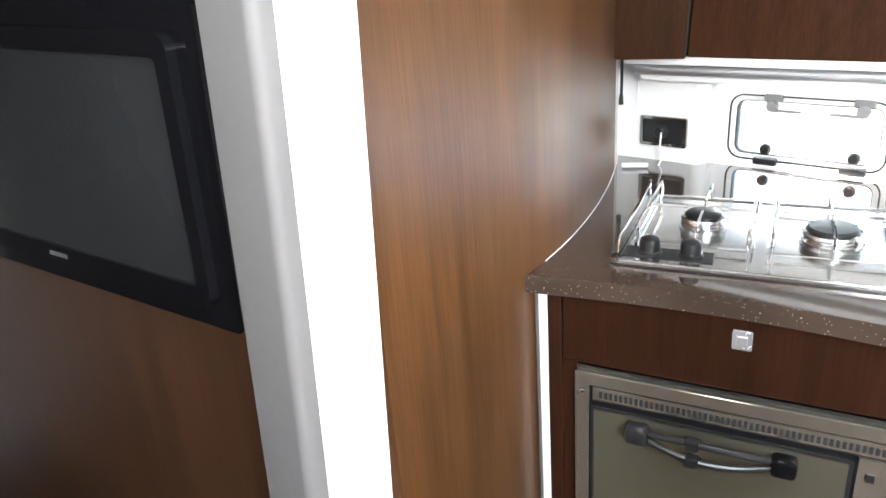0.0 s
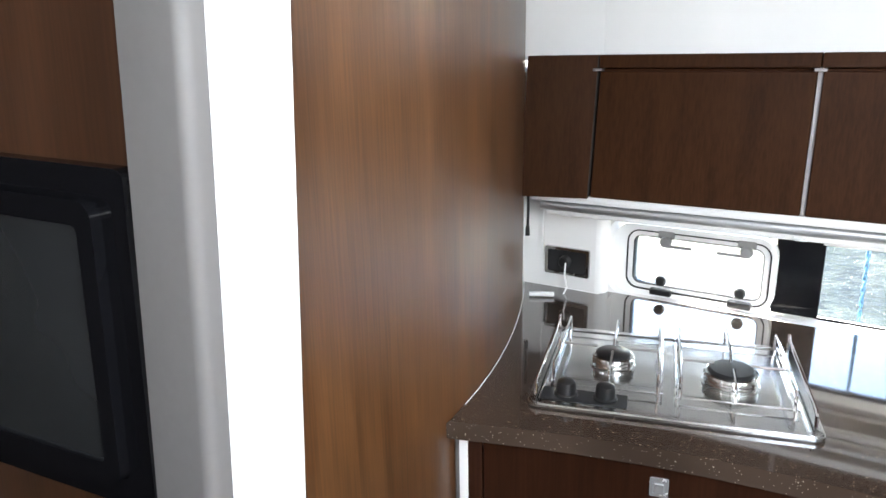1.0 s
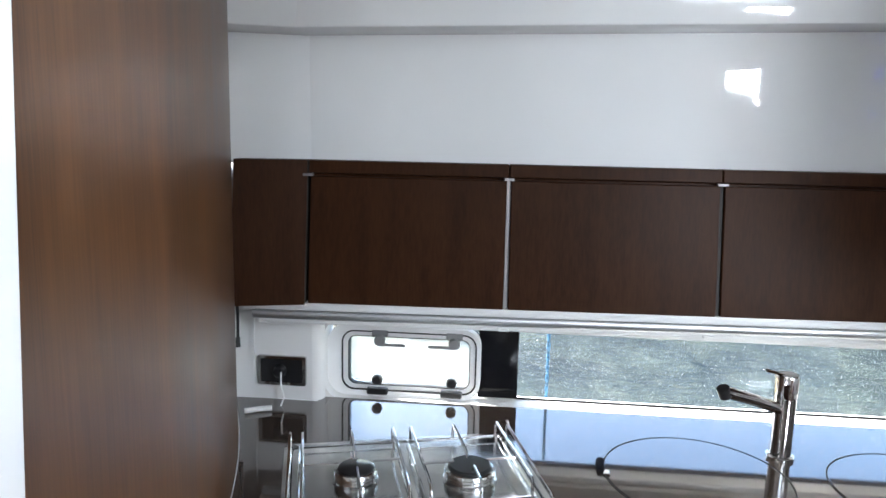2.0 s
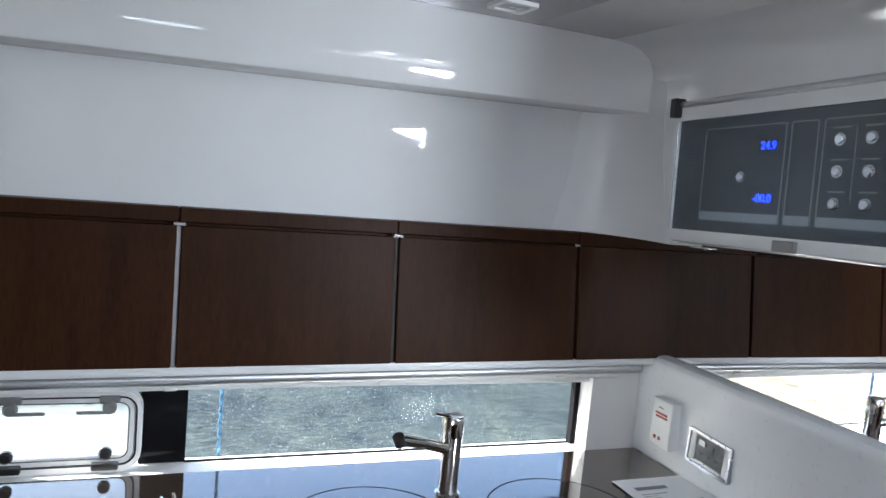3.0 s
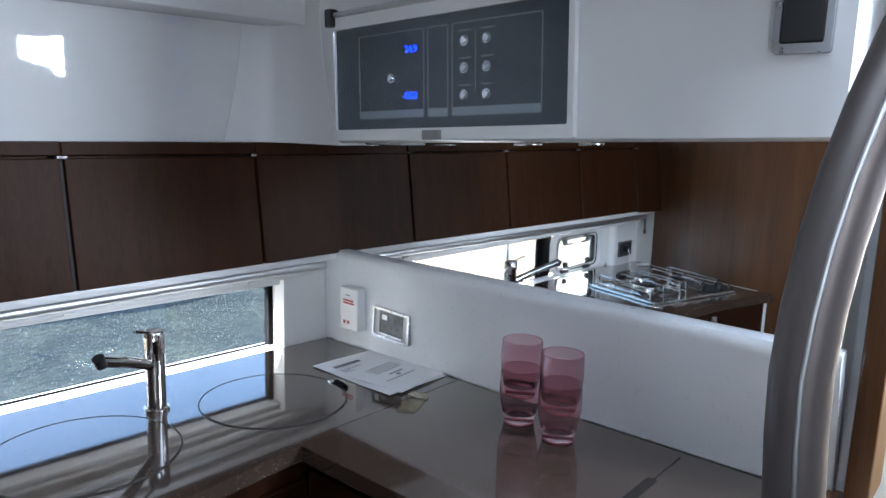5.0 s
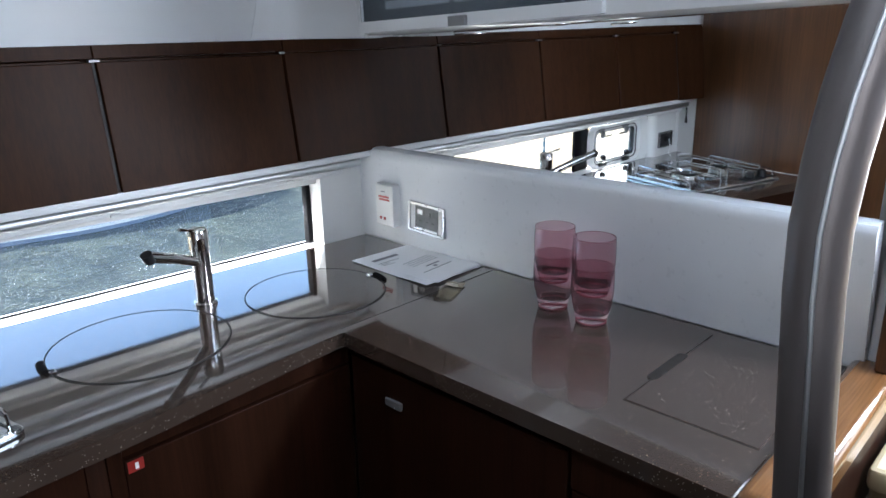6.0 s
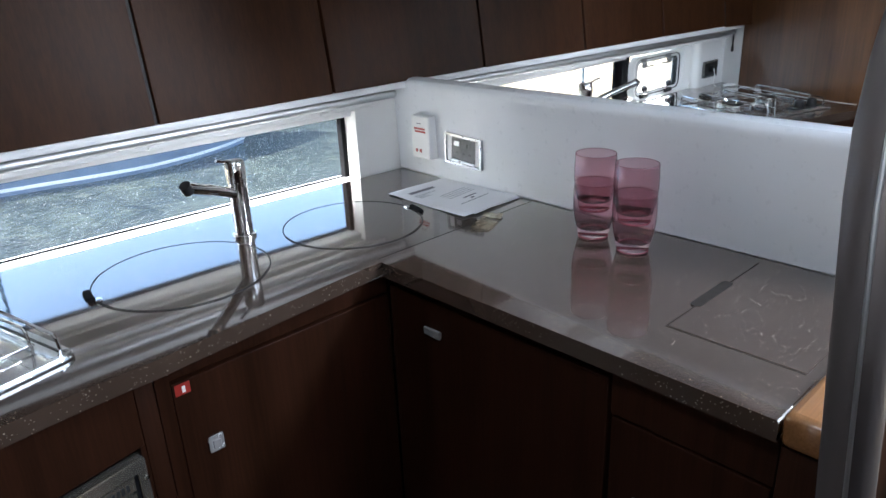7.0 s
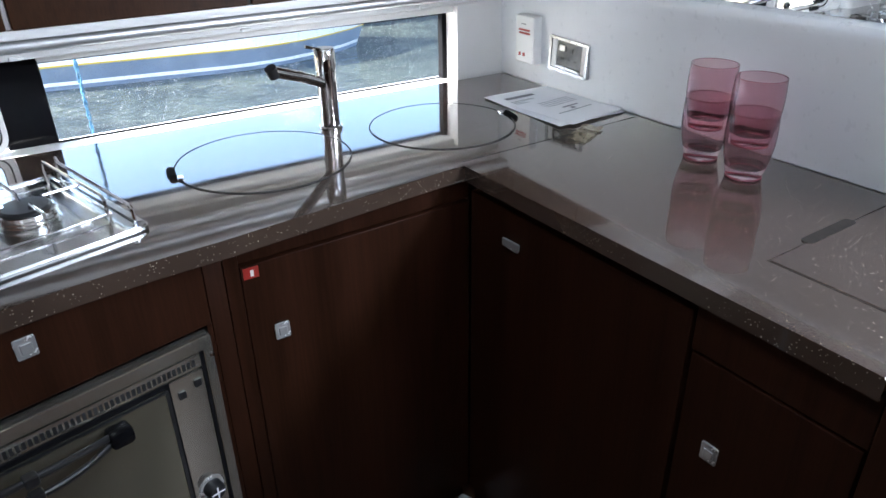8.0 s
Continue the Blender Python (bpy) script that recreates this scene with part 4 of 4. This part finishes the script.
    d = part("door", box(B(), -0.984, -0.507, -0.507, -0.482, 0.06, 0.838, 0.002), BASE_WOOD_SHADED, s)
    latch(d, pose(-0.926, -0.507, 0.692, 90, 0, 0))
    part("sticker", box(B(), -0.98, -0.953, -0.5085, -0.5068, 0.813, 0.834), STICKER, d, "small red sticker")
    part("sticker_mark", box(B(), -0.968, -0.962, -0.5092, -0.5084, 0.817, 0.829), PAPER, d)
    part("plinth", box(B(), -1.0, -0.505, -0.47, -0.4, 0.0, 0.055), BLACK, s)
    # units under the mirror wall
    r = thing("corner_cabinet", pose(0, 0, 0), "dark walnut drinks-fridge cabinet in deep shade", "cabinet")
    part("body", box(B(), -0.488, -0.03, -1.055, -0.508, 0.0, 0.887), BASE_WOOD_SHADED, r)
    d = part("door", box(B(), -0.507, -0.489, -1.05, -0.512, 0.06, 0.862, 0.002), BASE_WOOD_SHADED, r)
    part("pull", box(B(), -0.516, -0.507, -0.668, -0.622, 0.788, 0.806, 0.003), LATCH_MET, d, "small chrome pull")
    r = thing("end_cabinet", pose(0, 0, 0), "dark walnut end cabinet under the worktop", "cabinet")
    part("body", box(B(), -0.488, -0.03, -1.316, -1.057, 0.0, 0.887), BASE_WOOD_SHADED, r)
    part("top_rail", box(B(), -0.507, -0.489, -1.316, -1.057, 0.80, 0.887, 0.002), BASE_WOOD_SHADED, r)
    d = part("door", box(B(), -0.507, -0.489, -1.312, -1.06, 0.06, 0.795, 0.002), BASE_WOOD_SHADED, r)
    latch(d, pose(-0.507, -1.12, 0.645, 90, 0, -90))


def build_hob():
    hb = thing("gas_hob", pose(-1.36, -0.332, TOP + 0.003, 0, 0, 13.5), "two-burner stainless gas hob with wire racks", "hob")
    w, d = 0.462, 0.352
    bm = B()
    out, inn = rounded(w, d, 0.018), rounded(w - 0.034, d - 0.034, 0.012)
    ring_slab(bm, out, inn, 0, 0.0075)
    bmesh.ops.bevel(bm, geom=[e for e in bm.edges if all(v.co.z > 0.007 for v in e.verts)], offset=0.003, segments=2, affect="EDGES")
    part("rim", bm, STEEL, hb, "bright rolled rim")
    part("skirt", ring_slab(B(), rounded(w - 0.004, d - 0.004, 0.017), rounded(w - 0.03, d - 0.03, 0.012), -0.003, 0.0), BLACK, hb, "black band under the rim")
    part("tray", prism(B(), rounded(w - 0.03, d - 0.03, 0.012), 0.0, 0.0045), STEEL, hb)
    part("control_plate", box(B(), -w / 2 + 0.02, -w / 2 + 0.165, -d / 2 + 0.02, -d / 2 + 0.066, 0.0045, 0.0075, 0.001), BLACK, hb, "black control plate")
    for x in (-w / 2 + 0.062, -w / 2 + 0.128):
        part("knob", lathe(B(), [(0.021, 0.007), (0.0205, 0.011), (0.0175, 0.013), (0.0168, 0.026), (0.015, 0.032), (0.009, 0.0355), (0, 0.0365)], 20, (x, -d / 2 + 0.044, 0)), BLACK, hb, "black control knob")
    for x, y, r in ((-0.1, 0.012, 0.036), (0.105, -0.012, 0.044)):
        b = part("burner", lathe(B(), [(r + 0.006, 0.004), (r + 0.006, 0.006), (r, 0.008), (r + 0.003, 0.011), (r, 0.014), (r + 0.003, 0.017), (r, 0.02), (r + 0.003, 0.023), (r + 0.001, 0.027), (r - 0.003, 0.028), (r - 0.006, 0.022)], 32, (x, y, 0)), STEEL, hb, "turned alloy burner")
        part("cap", lathe(B(), [(0, 0.035), (r - 0.008, 0.034), (r - 0.004, 0.031), (r - 0.004, 0.024), (0, 0.022)], 32, (x, y, 0)), BLACK, b, "black enamel cap")
    # wire racks: side rails with raised ends and cross bars
    z = 0.044
    def wire(pts, parent, r=0.0028):
        return part("wire", tube(B(), pts, r, 8), CHROME, parent)
    ya, yb = -d / 2 + 0.072, d / 2 - 0.028
    for x0, x1, cx, cy in ((-w / 2 + 0.03, -0.012, -0.1, 0.012), (0.012, w / 2 - 0.03, 0.105, -0.012)):
        rk = part("rack", tube(B(), [(x0, ya, 0.013), (x1, ya, 0.013), (x1, yb, 0.013), (x0, yb, 0.013)], 0.0026, 8, True), CHROME, hb, "chrome wire pan rack")
        # raised hoops from front to back, the middle one parted over the burner
        for x in (x0 + 0.006, x1 - 0.006):
            wire([(x, ya, 0.013), (x, ya + 0.002, z - 0.006), (x, ya + 0.008, z), (x, yb - 0.008, z), (x, yb - 0.002, z - 0.006), (x, yb, 0.013)], rk)
        for y, s_ in ((ya, 1), (yb, -1)):
            wire([(cx, y, 0.013), (cx, y + 0.002 * s_, z - 0.006), (cx, y + 0.008 * s_, z), (cx, cy - 0.03 * s_, z), (cx, cy - 0.024 * s_, z - 0.01)], rk)
        for x, s_ in ((x0 + 0.006, 1), (x1 - 0.006, -1)):
            wire([(x, cy, z - 0.003), (cx - 0.03 * s_, cy, z - 0.003)], rk)
        for x in (x0 + 0.004, x1 - 0.004):
            wire([(x, ya, 0.013), (x, ya, 0.004)], rk)
            wire([(x, yb, 0.013), (x, yb, 0.004)], rk)
    for s in (-1, 1):
        x = s * (w / 2 - 0.012)
        part("fiddle_bar", tube(B(), [(x, -d / 2 + 0.03, 0.006), (x, -d / 2 + 0.034, 0.026), (x, -d / 2 + 0.042, 0.031), (x, d / 2 - 0.04, 0.036), (x, d / 2 - 0.03, 0.044), (x, d / 2 - 0.026, 0.006)], 0.003, 8), CHROME, hb, "raised chrome fiddle bar")


# ---- loose things ----
def build_tumblers():
    def tumbler(x, y, z, a):
        prof = [(0, 0.002), (0.022, 0.0), (0.0262, 0.002), (0.0276, 0.006), (0.0305, 0.02), (0.035, 0.042), (0.0376, 0.065), (0.038, 0.085), (0.0374, 0.105), (0.0366, 0.12),
                (0.0357, 0.1206), (0.035, 0.12), (0.0358, 0.105), (0.0364, 0.085), (0.036, 0.065), (0.0334, 0.043), (0.029, 0.025), (0.022, 0.0195), (0, 0.0185)]
        t = part("tumbler", lathe(B(), [(r * 1.17, z) for r, z in prof], 40), PINK, None)
        t.matrix_basis = pose(x, y, z, 0, 0, a)
        t.visible_shadow = False
        part("foot", tube(B(), [(0.0305 * math.cos(k * math.pi / 18), 0.0305 * math.sin(k * math.pi / 18), 0.0024) for k in range(36)], 0.0022, 6, True), DARK_ROSE, t, "dark rose foot")
        part("rim", tube(B(), [(0.0421 * math.cos(k * math.pi / 18), 0.0421 * math.sin(k * math.pi / 18), 0.1205) for k in range(36)], 0.0007, 6, True), DARK_ROSE, t, "fine dark rim line")
        return tagged(t, "rose pink glass tumbler nested in a stack of two", "tumbler", "pink tumblers")
    for x, y in ((-0.128, -0.753), (-0.146, -0.862)):
        tumbler(x, y, TOP + 0.0005, 0)
        tumbler(x, y, TOP + 0.062, 30)


def build_papers():
    def sheet(x, y, z, a, w, h, name, label, seed):
        p = thing(name, pose(x, y, z, 0, 0, a), label, "paper")
        bm = B()
        nx, ny = 8, 6
        g = [[bm.verts.new((-w / 2 + w * i / nx, -h / 2 + h * j / ny, 0.0016 + 0.0012 * math.sin(i * 0.9 + seed) * math.sin(j * 0.7 + 1) + (0.0004 * max(0, i - 6)))) for i in range(nx + 1)] for j in range(ny + 1)]
        for j in range(ny):
            for i in range(nx):
                bm.faces.new((g[j][i], g[j][i + 1], g[j + 1][i + 1], g[j + 1][i]))
        r = bmesh.ops.extrude_face_region(bm, geom=list(bm.faces))
        bmesh.ops.translate(bm, vec=(0, 0, -0.0004), verts=[v for v in r["geom"] if isinstance(v, bmesh.types.BMVert)])
        bmesh.ops.recalc_face_normals(bm, faces=bm.faces)
        part("sheet", bm, PAPER, p)
        return p
    def bar(p, x, y, w, h, mat=INK):
        part("lettering_bar", box(B(), x - w / 2, x + w / 2, y - h / 2, y + h / 2, 0.0036, 0.0041), mat, p)
    a = sheet(-0.124, -0.318, TOP + 0.001, -91, 0.285, 0.2, "leaflet", "white printed leaflet lying flat on the worktop", 1)
    bar(a, -0.09, -0.028, 0.014, 0.086)
    for i in range(3):
        bar(a, -0.062 + 0.01 * i, -0.04, 0.0022, 0.07, PANEL_LINE)
    b = sheet(-0.12, -0.362, TOP + 0.0042, -85, 0.2, 0.175, "leaflet", "white printed leaflet lying across another sheet", 4)
    bar(b, 0.002, 0.012, 0.005, 0.05)
    bar(b, 0.016, 0.006, 0.009, 0.012)
    bar(b, 0.03, 0.0, 0.0025, 0.11, PANEL_LINE)
    for i in range(4):
        bar(b, -0.055 + 0.011 * i, 0.012, 0.0016, 0.1, PANEL_LINE)
    c = thing("clear_sachet", pose(-0.212, -0.522, TOP + 0.0012, 0, 0, 24), "small crumpled gold and clear plastic sachet beside the leaflets", "sachet")
    rnd = random.Random(7)
    for name, x0, w, mat, hi in (("film", -0.055, 0.075, glass_material("clear_plastic", (0.92, 0.82, 0.62), 0.06, 1.25), 0.004), ("foil_end", 0.021, 0.03, FOIL, 0.006)):
        bm = B()
        g = [[bm.verts.new((x0 + w * i / 8, -0.022 + 0.0075 * j + 0.002 * rnd.random(), 0.0008 + hi * rnd.random())) for i in range(9)] for j in range(7)]
        for j in range(6):
            for i in range(8):
                bm.faces.new((g[j][i], g[j][i + 1], g[j + 1][i + 1], g[j + 1][i]))
        r = bmesh.ops.extrude_face_region(bm, geom=list(bm.faces))
        bmesh.ops.translate(bm, vec=(0, 0, -0.0005), verts=[v for v in r["geom"] if isinstance(v, bmesh.types.BMVert)])
        bmesh.ops.recalc_face_normals(bm, faces=bm.faces)
        part(name, bm, mat, c)


def build_left_outlet():
    o = thing("power_outlet", HULL @ pose(-1.703, -0.0222, 0.992, 90, 0, 0), "dark power outlet in a grey frame with a plug", "outlet")
    part("frame", ring_slab(B(), rounded(0.116, 0.07, 0.004, 2), rounded(0.1, 0.056, 0.003, 2), 0, 0.008), DARK_CHROME, o)
    part("insert", prism(B(), rounded(0.102, 0.058, 0.003, 2), 0, 0.004), BLACK, o, "black socket insert")
    part("plug", lathe(B(), [(0, 0.022), (0.011, 0.022), (0.014, 0.019), (0.016, 0.004)], 18, (-0.004, 0, 0)), BLACK, o, "small black plug")
    c = thing("hanging_cable", HULL @ pose(-1.71, -0.036, 0.985), "pale cable hanging from the outlet to the worktop", "cable")
    part("lead", tube(B(), [(0.012, -0.012, 0.01), (0.014, -0.02, -0.02), (0.02, -0.018, -0.05), (0.016, -0.03, -0.066)], 0.002, 8), WHITE_PL, c)
    part("lead", tube(B(), [(-0.05, -0.008, 0.16), (-0.052, -0.009, 0.08), (-0.05, -0.009, 0.02)], 0.0016, 8), WHITE_PL, c)
    w = thing("blind_pull", pose(-1.79, -0.0, 1.07), "dark blind pull hanging beside the bulkhead", "blind pull")
    part("cord", tube(B(), [(0, 0, 0.0), (0.001, 0, 0.05), (0, 0, 0.11)], 0.0035, 8), BLACK, w)
    part("toggle", lathe(B(), [(0, -0.012), (0.006, -0.01), (0.005, 0.012), (0, 0.014)], 12), BLACK, w)
    b = thing("tube_cap", pose(-1.735, -0.035, TOP + 0.0065, 0, 0, 24), "small white plastic handle lying on the worktop", "handle")
    part("bar", tube(B(), [(-0.03, 0, 0), (0.0, 0, 0.001), (0.03, 0, 0)], 0.006, 10), WHITE_PL, b)


def build_ceiling_lights():
    l = thing("ceiling_light", pose(-0.62, -0.21, 1.9335, 180, 0, 0), "small square recessed deckhead light", "ceiling light")
    part("bezel", ring_slab(B(), rounded(0.08, 0.08, 0.01), rounded(0.056, 0.056, 0.008), 0, 0.008), WHITE_PL, l)
    part("lens", prism(B(), rounded(0.056, 0.056, 0.008), 0, 0.004), painted("lamp_lens", (0.7, 0.7, 0.68), 0.25), l)


# ---- companionway ----
def build_floor_scrap():
    c = thing("paper_bag", pose(-0.575, -0.575, 0, 0, 0, 25), "small folded white paper bag on the floor", "bag")
    part("bag", box(B(), -0.05, 0.05, -0.03, 0.03, 0, 0.07, 0.008), PAPER, c)


def build_companionway():
    c = thing("worktop_end_cap", pose(0, 0, 0), "varnished wooden cap on the end of the worktop", "trim", kind=STRUCT)
    part("cap", box(B(), -0.535, 0.0, -1.40, -1.3195, 0.885, 0.938, 0.014, seg=3), TRIM_WOOD, c)
    part("end_board", box(B(), -0.525, 0.0, -1.395, -1.322, 0.0, 0.884, 0.003), BASE_WOOD_SHADED, c)
    p = thing("trim_post", pose(0, 0, 0), "walnut end post of the mirror wall", "post", kind=STRUCT)
    part("post", box(B(), -0.06, 0.06, -1.40, -1.362, 0.939, 1.933, 0.006), WOOD, p)
    part("return", box(B(), -0.012, 0.011, -1.361, -1.341, 0.921, 1.933, 0.004), SPLASH, p, "white return strip")
    # two cream moulded steps beside the galley
    for i, (x0, z) in enumerate(((-0.2, 0.80), (0.25, 1.02))):
        s = thing("companionway_step", pose(0, 0, 0), "cream moulded companionway step with a wooden tread", "step", "companionway steps")
        part("riser", box(B(), x0 + 0.03, 1.08, -2.465, -1.405, 0.0 if i == 0 else 0.842, z - 0.001, 0.006), CREAM, s)
        part("tread", box(B(), x0, x0 + 0.44, -2.468, -1.403, z, z + 0.04, 0.01), CREAM, s)
    g = thing("grab_pole", pose(-0.661, -1.408, 0.0), "dark anodised grab pole bending over at the top", "grab rail")
    pts, edge = [], []
    for i in range(33):
        z = 1.933 * i / 32
        bow = 0.078 * (1.3 - z) if z < 1.3 else 0.56 * (z - 1.3) ** 2
        pts.append((0.655 * bow, -0.755 * bow, z))
        edge.append((0.655 * bow - 0.0262, -0.755 * bow - 0.0072, z))
    part("tube", tube(B(), pts, 0.0272, 24), POLE_MET, g)
    # Bright strip on the near side stands in for the pole's highlight line
    part("highlight_strip", tube(B(), edge, 0.0026, 8), RAIL_ALU, g, "thin bright strip standing in for the pole's highlight")
    part("foot", lathe(B(), [(0.05, 0.0), (0.05, 0.008), (0.03, 0.014)], 24, (0.0664, -0.0766, 0)), POLE_MET, g)


# ---- outside ----
def build_boat(m, size, paint, label):
    """Local x runs aft from the stem as negative; y across; z up."""
    boat = thing("neighbour_boat", m, label, "boat", "moored boats")

    def hull(z0, z1, grow0, grow1, rake0, rake1):
        rows = []
        bm = B()
        n = 18
        for z, g, rk in ((z0, grow0, rake0), (z1, grow1, rake1)):
            beam = [math.sin(min(1, i / n * 2.5) * math.pi / 2) ** 0.8 * g for i in range(n + 1)]
            row = [(rk - 3.0 * i / n, -beam[i]) for i in range(n + 1)] + [(rk - 3.0 * i / n - 0.001, beam[i] + 0.002) for i in range(n, -1, -1)]
            rows.append([bm.verts.new((x * size, y * size, z * size)) for x, y in row])
        k = len(rows[0])
        for i in range(k):
            bm.faces.new((rows[0][i], rows[0][(i + 1) % k], rows[1][(i + 1) % k], rows[1][i]))
        bm.faces.new(rows[0][::-1])
        bm.faces.new(rows[1])
        bmesh.ops.recalc_face_normals(bm, faces=bm.faces)
        return bm
    part("lower_hull", hull(-0.08, 0.085, 0.5, 0.53, 0.0, 0.06), paint, boat, "painted lower hull")
    part("stripe", hull(0.085, 0.11, 0.532, 0.535, 0.06, 0.07), HULL_WHITE, boat, "white boot stripe")
    part("topsides", hull(0.11, 0.222, 0.53, 0.56, 0.07, 0.12), paint, boat)
    part("rubbing_strake", hull(0.222, 0.233, 0.568, 0.568, 0.125, 0.13), HULL_YELLOW if size == 1.0 else HULL_WHITE, boat, "narrow rubbing strake")
    part("bulwark", hull(0.233, 0.5, 0.56, 0.58, 0.13, 0.26), HULL_WHITE, boat, "white bulwark")


def build_outside():
    bm = B()
    # one sheet round the boat's own footprint
    for x0, x1, y0, y1 in ((-300, 300, 0.105, 600), (-300, 300, -600, -3.415), (-300, -3.465, -3.415, 0.105), (1.165, 300, -3.415, 0.105)):
        bm.faces.new([bm.verts.new((x, y, 0.1)) for x, y in ((x0, y0), (x1, y0), (x1, y1), (x0, y1))])
    tagged(part("water", bm, WATER), "rippled green harbour water beside the boat", "water", kind=STRUCT)
    build_boat(pose(1.58, 4.11, 0.045, 0, 0, -12), 1.0, HULL_BLUE, "small moored blue and white dinghy with a pale stripe")
    build_boat(pose(5.2, 5.35, 0.045, 0, 0, -6), 1.25, HULL_SLATE, "slate grey moored boat with a white bulwark")
    r = thing("fender_line", pose(-1.065, 0.22, 0.1), "blue and white rope hanging outside the window", "rope")
    bm = B()
    for ph in (0, math.pi):
        tube(bm, [(0.0024 * math.cos(ph + i * 0.9), 0.0024 * math.sin(ph + i * 0.9), i * 0.008) for i in range(175)], 0.0027, 6)
    part("strands", bm, ROPE, r)


build_floor()
build_hull_wall()
build_upper_wall()
build_console_wall()
build_ceiling()
build_bulkhead()
build_cupboards()
build_mirror_wall()
build_switch_panel()
build_worktop()
build_base_units()
build_hob()
build_faucet()
build_tumblers()
build_papers()
build_left_outlet()
build_ceiling_lights()
build_companionway()
build_floor_scrap()
build_outside()
